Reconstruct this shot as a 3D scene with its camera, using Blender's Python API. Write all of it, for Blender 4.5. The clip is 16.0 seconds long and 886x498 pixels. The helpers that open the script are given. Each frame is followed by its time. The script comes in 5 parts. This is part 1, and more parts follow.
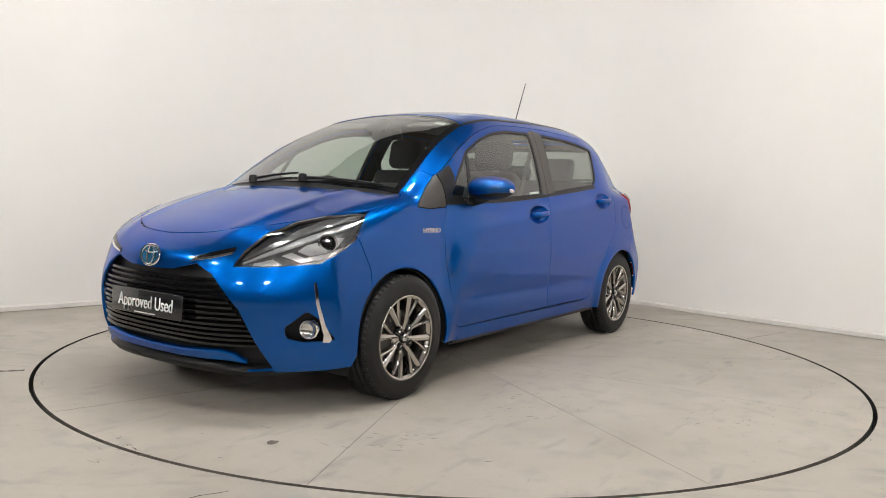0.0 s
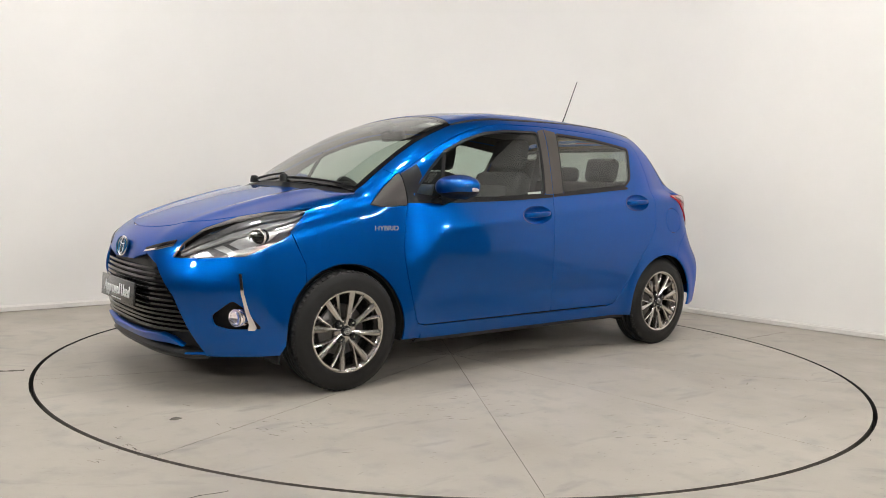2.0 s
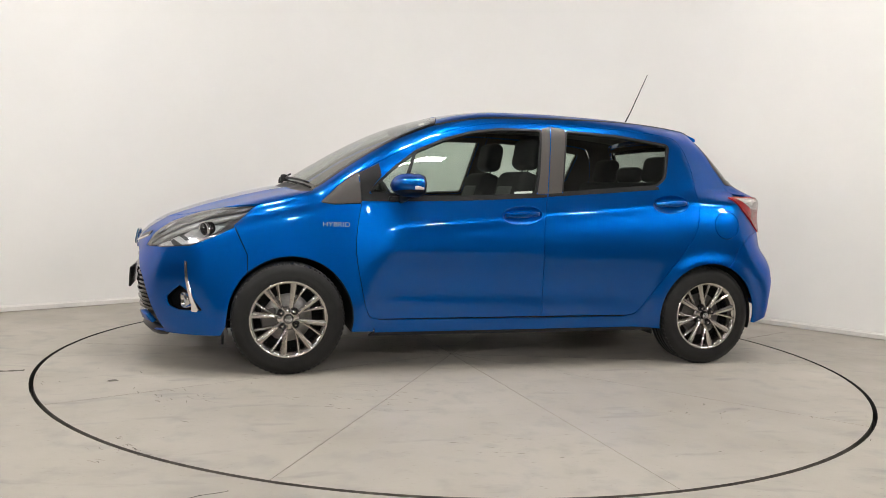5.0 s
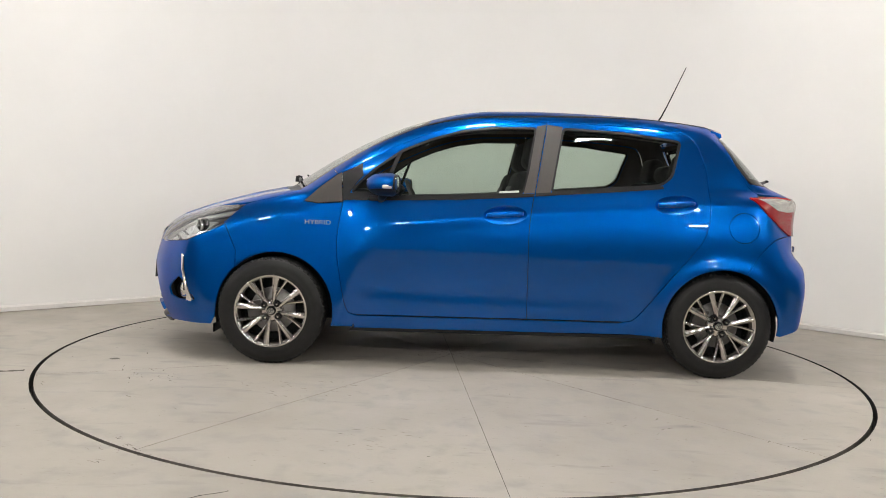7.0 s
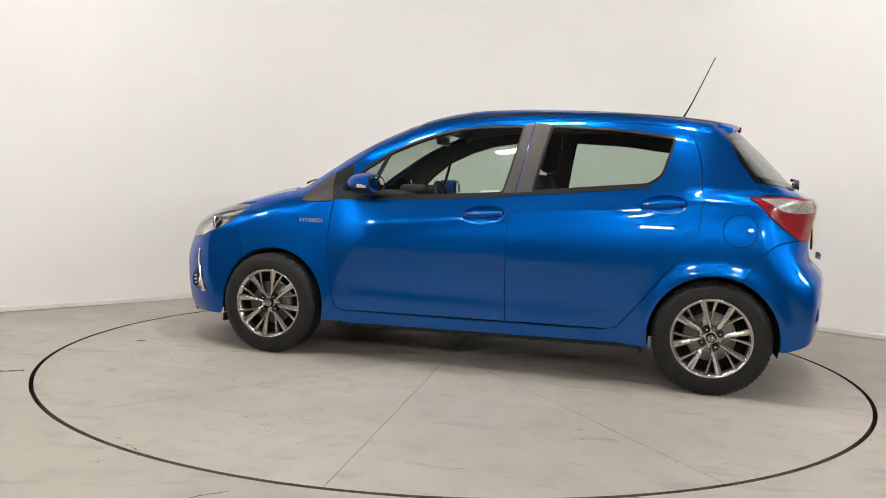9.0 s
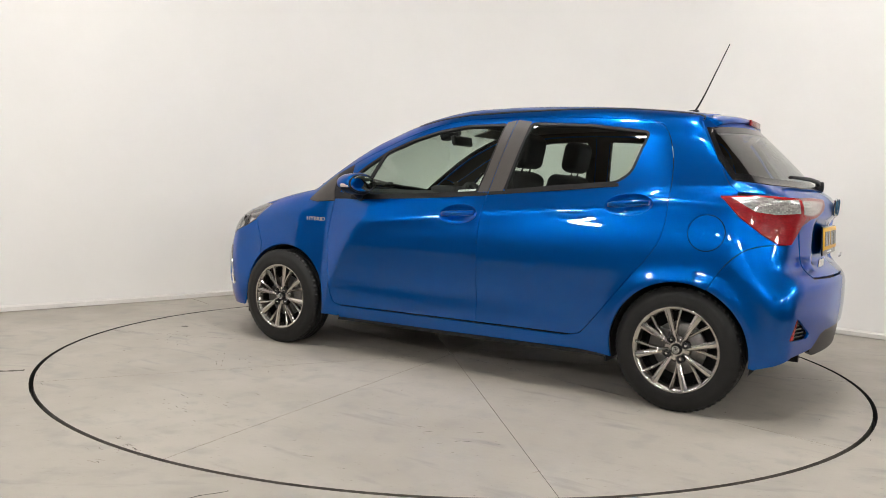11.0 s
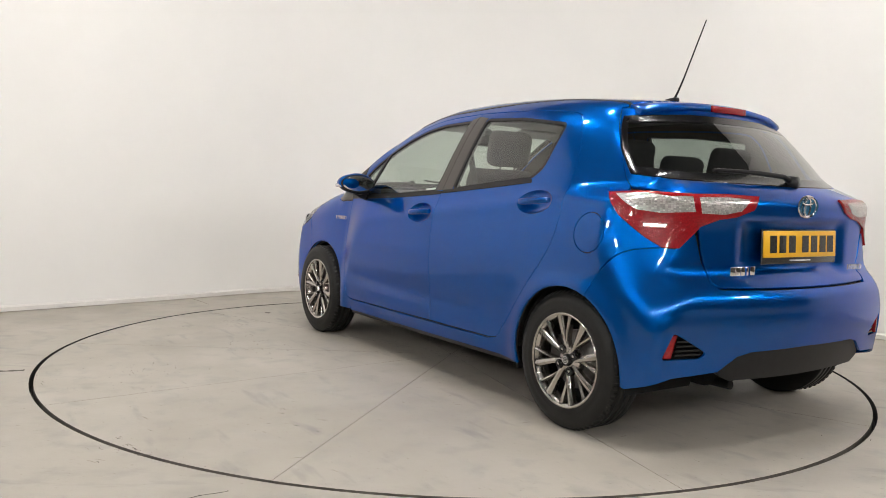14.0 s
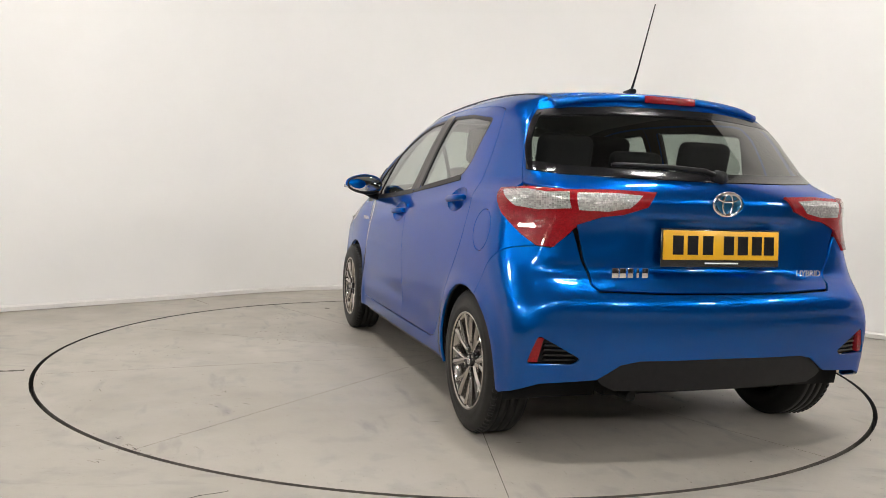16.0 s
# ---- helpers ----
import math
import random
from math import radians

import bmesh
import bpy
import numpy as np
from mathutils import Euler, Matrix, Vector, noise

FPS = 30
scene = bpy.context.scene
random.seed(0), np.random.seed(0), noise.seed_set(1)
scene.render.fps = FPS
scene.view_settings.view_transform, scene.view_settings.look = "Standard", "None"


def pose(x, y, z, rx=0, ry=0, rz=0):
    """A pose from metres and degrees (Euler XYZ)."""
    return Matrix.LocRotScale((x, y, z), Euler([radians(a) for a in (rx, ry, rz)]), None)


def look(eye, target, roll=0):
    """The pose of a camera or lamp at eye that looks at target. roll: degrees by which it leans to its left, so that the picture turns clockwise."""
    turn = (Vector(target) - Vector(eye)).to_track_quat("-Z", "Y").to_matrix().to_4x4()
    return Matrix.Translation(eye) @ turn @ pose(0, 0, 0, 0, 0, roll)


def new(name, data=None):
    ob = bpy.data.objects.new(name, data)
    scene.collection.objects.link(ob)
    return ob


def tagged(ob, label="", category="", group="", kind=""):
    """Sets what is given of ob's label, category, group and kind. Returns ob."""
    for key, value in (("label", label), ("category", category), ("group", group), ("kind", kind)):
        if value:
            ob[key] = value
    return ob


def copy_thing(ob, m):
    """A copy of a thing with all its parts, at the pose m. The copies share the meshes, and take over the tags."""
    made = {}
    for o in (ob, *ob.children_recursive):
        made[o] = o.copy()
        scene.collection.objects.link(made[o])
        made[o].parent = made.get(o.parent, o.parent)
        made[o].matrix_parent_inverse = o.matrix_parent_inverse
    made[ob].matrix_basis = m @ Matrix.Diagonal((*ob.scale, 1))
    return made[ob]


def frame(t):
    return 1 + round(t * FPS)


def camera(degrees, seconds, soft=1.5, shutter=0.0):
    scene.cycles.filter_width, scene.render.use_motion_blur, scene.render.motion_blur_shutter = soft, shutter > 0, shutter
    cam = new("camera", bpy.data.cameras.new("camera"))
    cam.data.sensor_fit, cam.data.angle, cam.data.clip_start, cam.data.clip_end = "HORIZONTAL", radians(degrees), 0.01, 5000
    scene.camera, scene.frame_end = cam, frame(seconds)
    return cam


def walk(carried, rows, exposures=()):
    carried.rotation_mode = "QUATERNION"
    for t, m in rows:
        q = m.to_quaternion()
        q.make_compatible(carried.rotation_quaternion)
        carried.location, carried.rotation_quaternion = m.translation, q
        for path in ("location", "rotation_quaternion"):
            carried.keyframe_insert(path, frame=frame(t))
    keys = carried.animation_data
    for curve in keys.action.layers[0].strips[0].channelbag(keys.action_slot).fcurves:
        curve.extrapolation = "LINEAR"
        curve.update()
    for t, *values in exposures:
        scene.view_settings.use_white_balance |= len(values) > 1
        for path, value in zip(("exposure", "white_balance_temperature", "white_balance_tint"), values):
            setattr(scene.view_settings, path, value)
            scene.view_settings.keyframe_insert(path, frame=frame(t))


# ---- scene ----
# ---- camera ----
cam = camera(58.36, 16.0, soft=0.9)
EYE = (0.0, -4.831, 1.003)
PAN, PITCH, ROLL = radians(-0.882), radians(4.221), 2.042
AIM = (EYE[0] + math.sin(PAN) * math.cos(PITCH), EYE[1] + math.cos(PAN) * math.cos(PITCH), EYE[2] - math.sin(PITCH))
walk(cam, [(0.0, look(EYE, AIM, ROLL)), (16.0, look(EYE, AIM, ROLL))])


def turn_at(t):
    """Heading of the turntable in degrees at t seconds: it turns almost evenly, clockwise from above."""
    return 180 + float(SWING(t))


# ---- light ----
scene.view_settings.exposure = 0.0
world = bpy.data.worlds.new("world")
scene.world = world
world.use_nodes = True
world.node_tree.nodes["Background"].inputs[0].default_value = (1.0, 0.96, 0.9, 1)
world.node_tree.nodes["Background"].inputs[1].default_value = 0.02
LAMP_POWER = 198.0


# ---- materials ----
def material(name, color, rough=0.5, metal=0.0, coat=0.0, var=0.0, scale=8.0, bump=0.0, bump_scale=60.0, trans=0.0, ior=1.45, emit=None, spec=0.5):
    m = bpy.data.materials.new(name)
    m.use_nodes = True
    nt = m.node_tree
    b = nt.nodes["Principled BSDF"]
    b.inputs["Base Color"].default_value = (*color, 1)
    b.inputs["Roughness"].default_value = rough
    b.inputs["Metallic"].default_value = metal
    b.inputs["Coat Weight"].default_value = coat
    b.inputs["Coat Roughness"].default_value = 0.01
    b.inputs["Transmission Weight"].default_value = trans
    b.inputs["IOR"].default_value = ior
    b.inputs["Specular IOR Level"].default_value = spec
    if emit:
        b.inputs["Emission Color"].default_value = (*emit[0], 1)
        b.inputs["Emission Strength"].default_value = emit[1]
    if var or bump:
        tc = nt.nodes.new("ShaderNodeTexCoord")
    if var:
        n1 = nt.nodes.new("ShaderNodeTexNoise")
        n1.inputs["Scale"].default_value = scale
        n1.inputs["Detail"].default_value = 8
        n1.inputs["Roughness"].default_value = 0.65
        ramp = nt.nodes.new("ShaderNodeValToRGB")
        ramp.color_ramp.elements[0].position, ramp.color_ramp.elements[1].position = 0.3, 0.7
        ramp.color_ramp.elements[0].color = (*[max(0, c * (1 - var)) for c in color], 1)
        ramp.color_ramp.elements[1].color = (*[min(1, c * (1 + var)) for c in color], 1)
        nt.links.new(tc.outputs["Object"], n1.inputs["Vector"])
        nt.links.new(n1.outputs["Fac"], ramp.inputs["Fac"])
        nt.links.new(ramp.outputs["Color"], b.inputs["Base Color"])
    if bump:
        n2 = nt.nodes.new("ShaderNodeTexNoise")
        n2.inputs["Scale"].default_value = bump_scale
        n2.inputs["Detail"].default_value = 4
        bp = nt.nodes.new("ShaderNodeBump")
        bp.inputs["Strength"].default_value = bump
        bp.inputs["Distance"].default_value = 0.004
        nt.links.new(tc.outputs["Object"], n2.inputs["Vector"])
        nt.links.new(n2.outputs["Fac"], bp.inputs["Height"])
        nt.links.new(bp.outputs["Normal"], b.inputs["Normal"])
    return m


def paint_material():
    """Metallic blue lacquer: fine flake under a clear coat."""
    m = material("blue_metallic_paint", (0.0002, 0.078, 0.345), rough=0.31, metal=0.9, coat=1.0, spec=0.0)
    nt = m.node_tree
    b = nt.nodes["Principled BSDF"]
    tc = nt.nodes.new("ShaderNodeTexCoord")
    v = nt.nodes.new("ShaderNodeTexVoronoi")
    v.inputs["Scale"].default_value = 900
    b.inputs["Coat IOR"].default_value = 1.40
    b.inputs["Specular Tint"].default_value = (0.03, 0.38, 0.90, 1)
    hs = nt.nodes.new("ShaderNodeHueSaturation")
    hs.inputs["Color"].default_value = (0.0002, 0.078, 0.345, 1)
    mr = nt.nodes.new("ShaderNodeMapRange")
    mr.inputs["To Min"].default_value, mr.inputs["To Max"].default_value = 0.85, 1.15
    nt.links.new(tc.outputs["Object"], v.inputs["Vector"])
    nt.links.new(v.outputs["Color"], mr.inputs["Value"])
    nt.links.new(mr.outputs["Result"], hs.inputs["Value"])
    nt.links.new(hs.outputs["Color"], b.inputs["Base Color"])
    return m


def floor_material(name, seed):
    """Worn pale painted concrete: broad stains, fine dirt, small dark scuffs and scrape marks."""
    m = bpy.data.materials.new(name)
    m.use_nodes = True
    nt = m.node_tree
    b = nt.nodes["Principled BSDF"]
    tc = nt.nodes.new("ShaderNodeTexCoord")
    mp = nt.nodes.new("ShaderNodeMapping")
    mp.inputs["Location"].default_value = (seed, seed * 0.7, 0)
    nt.links.new(tc.outputs["Object"], mp.inputs["Vector"])

    def tex(scale, detail, lo, hi, stretch=None):
        n = nt.nodes.new("ShaderNodeTexNoise")
        n.inputs["Scale"].default_value, n.inputs["Detail"].default_value = scale, detail
        src = mp
        if stretch:
            src = nt.nodes.new("ShaderNodeMapping")
            src.inputs["Scale"].default_value = stretch
            src.inputs["Rotation"].default_value = (0, 0, 0.6 + seed)
            nt.links.new(mp.outputs[0], src.inputs["Vector"])
        nt.links.new(src.outputs[0], n.inputs["Vector"])
        r = nt.nodes.new("ShaderNodeMapRange")
        r.inputs["From Min"].default_value, r.inputs["From Max"].default_value = lo, hi
        nt.links.new(n.outputs["Fac"], r.inputs["Value"])
        return r.outputs["Result"]

    def mix(fac, a, c):
        x = nt.nodes.new("ShaderNodeMix")
        x.data_type = "RGBA"
        for sock, val in ((x.inputs[0], fac), (x.inputs[6], a), (x.inputs[7], c)):
            if isinstance(val, tuple):
                sock.default_value = val
            else:
                nt.links.new(val, sock)
        return x.outputs[2]

    col = mix(tex(0.9, 6, 0.35, 0.65), (0.345, 0.313, 0.268, 1), (0.402, 0.368, 0.318, 1))
    col = mix(tex(7, 8, 0.52, 0.78), col, (0.305, 0.285, 0.255, 1))
    col = mix(tex(2.2, 12, 0.60, 0.76, (1, 4, 1)), col, (0.245, 0.232, 0.215, 1))
    col = mix(tex(26, 10, 0.66, 0.74, (1, 6, 1)), col, (0.20, 0.185, 0.16, 1))
    col = mix(tex(16, 4, 0.74, 0.79, (1, 3, 1)), col, (0.07, 0.064, 0.058, 1))
    nt.links.new(col, b.inputs["Base Color"])
    rr = nt.nodes.new("ShaderNodeMapRange")
    rr.inputs["To Min"].default_value, rr.inputs["To Max"].default_value = 0.42, 0.65
    nt.links.new(tex(2.5, 5, 0.3, 0.7), rr.inputs["Value"])
    nt.links.new(rr.outputs["Result"], b.inputs["Roughness"])
    bp = nt.nodes.new("ShaderNodeBump")
    bp.inputs["Strength"].default_value, bp.inputs["Distance"].default_value = 0.15, 0.003
    nt.links.new(tex(40, 6, 0, 1), bp.inputs["Height"])
    nt.links.new(bp.outputs["Normal"], b.inputs["Normal"])
    return m


PAINT = paint_material()
WALL = material("white_wall_paint", (0.80, 0.78, 0.755), 0.75, var=0.025, scale=0.8, bump=0.06, bump_scale=9)
SKIRT = material("white_gloss_skirting", (0.70, 0.675, 0.64), 0.5, var=0.08, scale=5)
CEIL = material("ceiling_white", (0.72, 0.70, 0.67), 0.8, var=0.03)
GAP_SHADE = material("gap_shade", (0.012, 0.011, 0.01), 0.9)
CRACK = material("crack_filler", (0.11, 0.097, 0.082), 0.8, var=0.35, scale=14)
BLACK = material("black_trim", (0.009, 0.009, 0.010), 0.42, spec=0.3, var=0.2, scale=40)
GLOSS_BLACK = material("gloss_black_plastic", (0.005, 0.005, 0.006), 0.16, coat=0.2, spec=0.35)
PILLAR = material("grey_black_pillar_film", (0.052, 0.046, 0.042), 0.42, var=0.1, scale=120)
LINER = material("black_liner_and_gap_shade", (0.006, 0.006, 0.006), 0.95)
RUBBER = material("tyre_rubber", (0.009, 0.0088, 0.0085), 0.5, spec=0.35, var=0.25, scale=20, bump=0.15, bump_scale=90)
ALLOY = material("machined_alloy", (0.46, 0.43, 0.40), 0.24, metal=1.0, var=0.08, scale=30)
ALLOY_DARK = material("grey_wheel_paint", (0.10, 0.095, 0.09), 0.4, metal=0.8)
CHROME = material("chrome", (0.78, 0.78, 0.78), 0.08, metal=1.0)
SILVER = material("lamp_reflector", (0.75, 0.75, 0.75), 0.2, metal=0.7, var=0.12, scale=30)
STEEL = material("brake_steel", (0.25, 0.24, 0.23), 0.4, metal=1.0, var=0.2, scale=30)
FABRIC = material("black_seat_fabric", (0.018, 0.018, 0.019), 0.9, var=0.3, scale=60, bump=0.15, bump_scale=60)
GREY_FABRIC = material("grey_seat_fabric", (0.10, 0.10, 0.10), 0.9, var=0.2, scale=60)
LINING = material("grey_headlining", (0.22, 0.215, 0.20), 0.95, var=0.06)
DASH = material("dash_plastic", (0.02, 0.02, 0.021), 0.7, bump=0.2, bump_scale=300)
WHITE_MARK = material("white_lettering", (0.8, 0.8, 0.8), 0.5)
YELLOW = material("yellow_plate", (0.78, 0.42, 0.015), 0.35)
PLATE_BLACK = material("plate_black", (0.012, 0.012, 0.014), 0.25, coat=0.5)
BLUE_BADGE = material("badge_blue_glass", (0.03, 0.16, 0.30), 0.12, metal=0.5, coat=1.0)
AMBER = material("indicator_lens", (0.75, 0.73, 0.7), 0.1, trans=0.3)
STICKER = material("white_sticker", (0.75, 0.75, 0.72), 0.6)
LAMP = material("led_panel", (0.9, 0.9, 0.9), 0.5, emit=((1.0, 0.97, 0.93), LAMP_POWER))
TRIM = material("dark_interior_trim", (0.035, 0.035, 0.035), 0.7, var=0.1, scale=30)
LAMP_BED = material("smoked_chrome_housing", (0.14, 0.14, 0.143), 0.22, metal=0.6, var=0.3, scale=25)
MIRROR = material("mirror_glass", (0.85, 0.87, 0.88), 0.02, metal=1.0)
DARK_WALL = material("dark_surround", (0.06, 0.058, 0.055), 0.8, var=0.2, scale=1.0)
DARK_CEIL = material("dark_workshop_ceiling", (0.09, 0.088, 0.085), 0.8, var=0.2, scale=1.0)
SILVER_PAINT = material("silver_lettering", (0.78, 0.78, 0.78), 0.2, metal=0.6)
BODY_GREY = material("lamp_housing", (0.7, 0.7, 0.7), 0.5)


def glass_material(name, tint, rough=0.0, gloss=1.0):
    """Thin sheet glass: tinted pass-through with a Fresnel gloss over it."""
    m = bpy.data.materials.new(name)
    m.use_nodes = True
    nt = m.node_tree
    nt.nodes.clear()
    out = nt.nodes.new("ShaderNodeOutputMaterial")
    tr = nt.nodes.new("ShaderNodeBsdfTransparent")
    tr.inputs[0].default_value = (*tint, 1)
    gl = nt.nodes.new("ShaderNodeBsdfGlossy")
    gl.inputs["Roughness"].default_value = rough
    lw = nt.nodes.new("ShaderNodeLayerWeight")
    lw.inputs["Blend"].default_value = 0.5
    pw = nt.nodes.new("ShaderNodeMath")
    pw.operation = "POWER"
    pw.inputs[1].default_value = 3.2
    ma = nt.nodes.new("ShaderNodeMath")
    ma.operation = "MULTIPLY_ADD"
    ma.inputs[1].default_value, ma.inputs[2].default_value = 0.90, 0.07 * gloss
    nt.links.new(lw.outputs["Facing"], pw.inputs[0])
    nt.links.new(pw.outputs[0], ma.inputs[0])
    mx = nt.nodes.new("ShaderNodeMixShader")
    nt.links.new(ma.outputs[0], mx.inputs[0])
    nt.links.new(tr.outputs[0], mx.inputs[1])
    nt.links.new(gl.outputs[0], mx.inputs[2])
    nt.links.new(mx.outputs[0], out.inputs[0])
    return m


GLASS = glass_material("green_tinted_glass", (0.72, 0.80, 0.74))
REAR_GLASS = glass_material("dark_tinted_glass", (0.42, 0.46, 0.44))
CLEAR = glass_material("clear_lens", (0.93, 0.94, 0.95))


def lens_material(name, color, scale, depth, metal=0.0, deep=0.7, seam=0.75):
    m = material(name, color, 0.25, metal=metal, coat=0.5, spec=0.3)
    nt = m.node_tree
    tc = nt.nodes.new("ShaderNodeTexCoord")
    sp = nt.nodes.new("ShaderNodeSeparateXYZ")
    cb = nt.nodes.new("ShaderNodeCombineXYZ")
    nt.links.new(tc.outputs["Object"], sp.inputs[0])
    nt.links.new(sp.outputs[1], cb.inputs[0])
    nt.links.new(sp.outputs[2], cb.inputs[1])
    v = nt.nodes.new("ShaderNodeTexBrick")
    v.inputs["Scale"].default_value = scale
    v.inputs["Mortar Size"].default_value = 0.06
    v.inputs["Mortar Smooth"].default_value = 1.0
    v.offset = 0.0
    v.inputs["Brick Width"].default_value, v.inputs["Row Height"].default_value = 0.8, 0.8
    bp = nt.nodes.new("ShaderNodeBump")
    bp.inputs["Strength"].default_value, bp.inputs["Distance"].default_value = depth, 0.01
    v.inputs["Color1"].default_value = (*color, 1)
    v.inputs["Color2"].default_value = (*[c * deep for c in color], 1)
    v.inputs["Mortar"].default_value = (*[c * seam for c in color], 1)
    nt.links.new(v.outputs["Color"], nt.nodes["Principled BSDF"].inputs["Base Color"])
    nt.links.new(cb.outputs[0], v.inputs["Vector"])
    nt.links.new(v.outputs["Fac"], bp.inputs["Height"])
    nt.links.new(bp.outputs["Normal"], nt.nodes["Principled BSDF"].inputs["Normal"])
    return m


RED_LENS = lens_material("red_lamp_lens", (0.30, 0.003, 0.008), 150, 0.5)
WHITE_LENS = lens_material("clear_ribbed_lens", (0.80, 0.75, 0.73), 120, 0.9, 0.6, 0.5, 0.6)


# ---- mesh helpers ----
def part(name, data, mat, parent=None, label=""):
    """Links a bmesh or mesh as one mesh object under a thing or part."""
    if isinstance(data, bmesh.types.BMesh):
        me = bpy.data.meshes.new(name)
        data.to_mesh(me)
        data.free()
    else:
        me = data
    if mat and not me.materials:
        me.materials.append(mat)
    ob = new(name, me)
    if parent:
        ob.parent = parent
    if label:
        ob["label"] = label
    return ob


def box(sx, sy, sz, m=Matrix(), bevel=0.0, seg=2):
    bm = bmesh.new()
    bmesh.ops.create_cube(bm, size=1, matrix=Matrix.Diagonal((sx, sy, sz, 1)))
    if bevel:
        bmesh.ops.bevel(bm, geom=bm.edges[:], offset=bevel, segments=seg, profile=0.5, affect="EDGES")
    for f in bm.faces:
        f.smooth = bevel > 0
    bm.transform(m)
    return bm


def lathe(profile, seg=64, m=Matrix(), close=False):
    """Turns (radius, height) points round the y axis."""
    bm = bmesh.new()
    rings = []
    for r, h in profile:
        rings.append([bm.verts.new((r * math.cos(2 * math.pi * k / seg), h, r * math.sin(2 * math.pi * k / seg))) for k in range(seg)])
    pairs = list(zip(rings, rings[1:])) + ([(rings[-1], rings[0])] if close else [])
    for a, b in pairs:
        for k in range(seg):
            f = bm.faces.new((a[k], a[(k + 1) % seg], b[(k + 1) % seg], b[k]))
            f.smooth = True
    bmesh.ops.remove_doubles(bm, verts=bm.verts, dist=1e-6)
    bmesh.ops.recalc_face_normals(bm, faces=bm.faces)
    bm.transform(m)
    return bm


def prism(outline, depth, m=Matrix(), bevel=0.0):
    """A flat outline in x, z drawn out along y."""
    bm = bmesh.new()
    a = [bm.verts.new((x, 0, z)) for x, z in outline]
    b = [bm.verts.new((x, depth, z)) for x, z in outline]
    bm.faces.new(a)
    bm.faces.new(b[::-1])
    n = len(a)
    for k in range(n):
        bm.faces.new((a[k], b[k], b[(k + 1) % n], a[(k + 1) % n]))
    bmesh.ops.recalc_face_normals(bm, faces=bm.faces)
    if bevel:
        bmesh.ops.bevel(bm, geom=bm.edges[:], offset=bevel, segments=2, profile=0.5, affect="EDGES")
    bm.transform(m)
    return bm


def tube(points, radius, seg=10, taper=1.0):
    """A round rod along points."""
    bm = bmesh.new()
    rings = []
    P = [Vector(p) for p in points]
    for i, p in enumerate(P):
        d = (P[min(i + 1, len(P) - 1)] - P[max(i - 1, 0)]).normalized()
        u = d.orthogonal().normalized()
        v = d.cross(u)
        r = radius * (1 + (taper - 1) * i / max(1, len(P) - 1))
        rings.append([bm.verts.new(p + r * (u * math.cos(2 * math.pi * k / seg) + v * math.sin(2 * math.pi * k / seg))) for k in range(seg)])
    for a, b in zip(rings, rings[1:]):
        best = min(range(seg), key=lambda s: sum((a[k].co - b[(k + s) % seg].co).length for k in range(seg)))
        for k in range(seg):
            bm.faces.new((a[k], a[(k + 1) % seg], b[(k + 1 + best) % seg], b[(k + best) % seg])).smooth = True
    bm.faces.new(rings[0])
    bm.faces.new(rings[-1])
    bmesh.ops.recalc_face_normals(bm, faces=bm.faces)
    return bm


def merged(*bms):
    me = bpy.data.meshes.new("m")
    out = bmesh.new()
    for b in bms:
        b.to_mesh(me)
        out.from_mesh(me)
        b.free()
    bpy.data.meshes.remove(me)
    return out


class Curve:
    """A smooth curve through points, straight beyond its ends."""

    def __init__(self, pts):
        pts = sorted(pts)
        self.x = np.array([p[0] for p in pts], float)
        self.y = np.array([p[1] for p in pts], float)
        d = np.diff(self.y) / np.diff(self.x)
        m = np.empty(len(pts))
        m[0], m[-1] = d[0], d[-1]
        w = np.diff(self.x)
        m[1:-1] = (d[:-1] * w[1:] + d[1:] * w[:-1]) / (w[1:] + w[:-1])
        self.m = m

    def __call__(self, q):
        q = np.asarray(q, float)
        c = np.clip(q, self.x[0], self.x[-1])
        i = np.clip(np.searchsorted(self.x, c) - 1, 0, len(self.x) - 2)
        h = self.x[i + 1] - self.x[i]
        t = (c - self.x[i]) / h
        v = ((2 * t**3 - 3 * t**2 + 1) * self.y[i] + (t**3 - 2 * t**2 + t) * h * self.m[i]
             + (3 * t**2 - 2 * t**3) * self.y[i + 1] + (t**3 - t**2) * h * self.m[i + 1])
        return v + np.where(q < self.x[0], (q - self.x[0]) * self.m[0], 0) + np.where(q > self.x[-1], (q - self.x[-1]) * self.m[-1], 0)


SWING = Curve([(0, 55.75), (2, 39.85), (4, 24.1), (6.5, 4.8), (9, -14.75), (11.5, -35.1), (12.5, -43.4), (14.5, -59.4), (16, -71.2)])


# ---- the room ----
R_DISC, R_HOLE = 2.290, 2.311
WALL_H = 4.6


def spline(pts, n=10):
    """Points along a smooth line through pts, of any dimension."""
    P = np.array(pts, float)
    out = []
    for i in range(len(P) - 1):
        a, b, c, d = P[max(i - 1, 0)], P[i], P[i + 1], P[min(i + 2, len(P) - 1)]
        for k in range(n):
            t = k / n
            out.append(0.5 * (2 * b + (c - a) * t + (2 * a - 5 * b + 4 * c - d) * t**2 + (3 * b - a - 3 * c + d) * t**3))
    out.append(P[-1])
    return np.array(out)


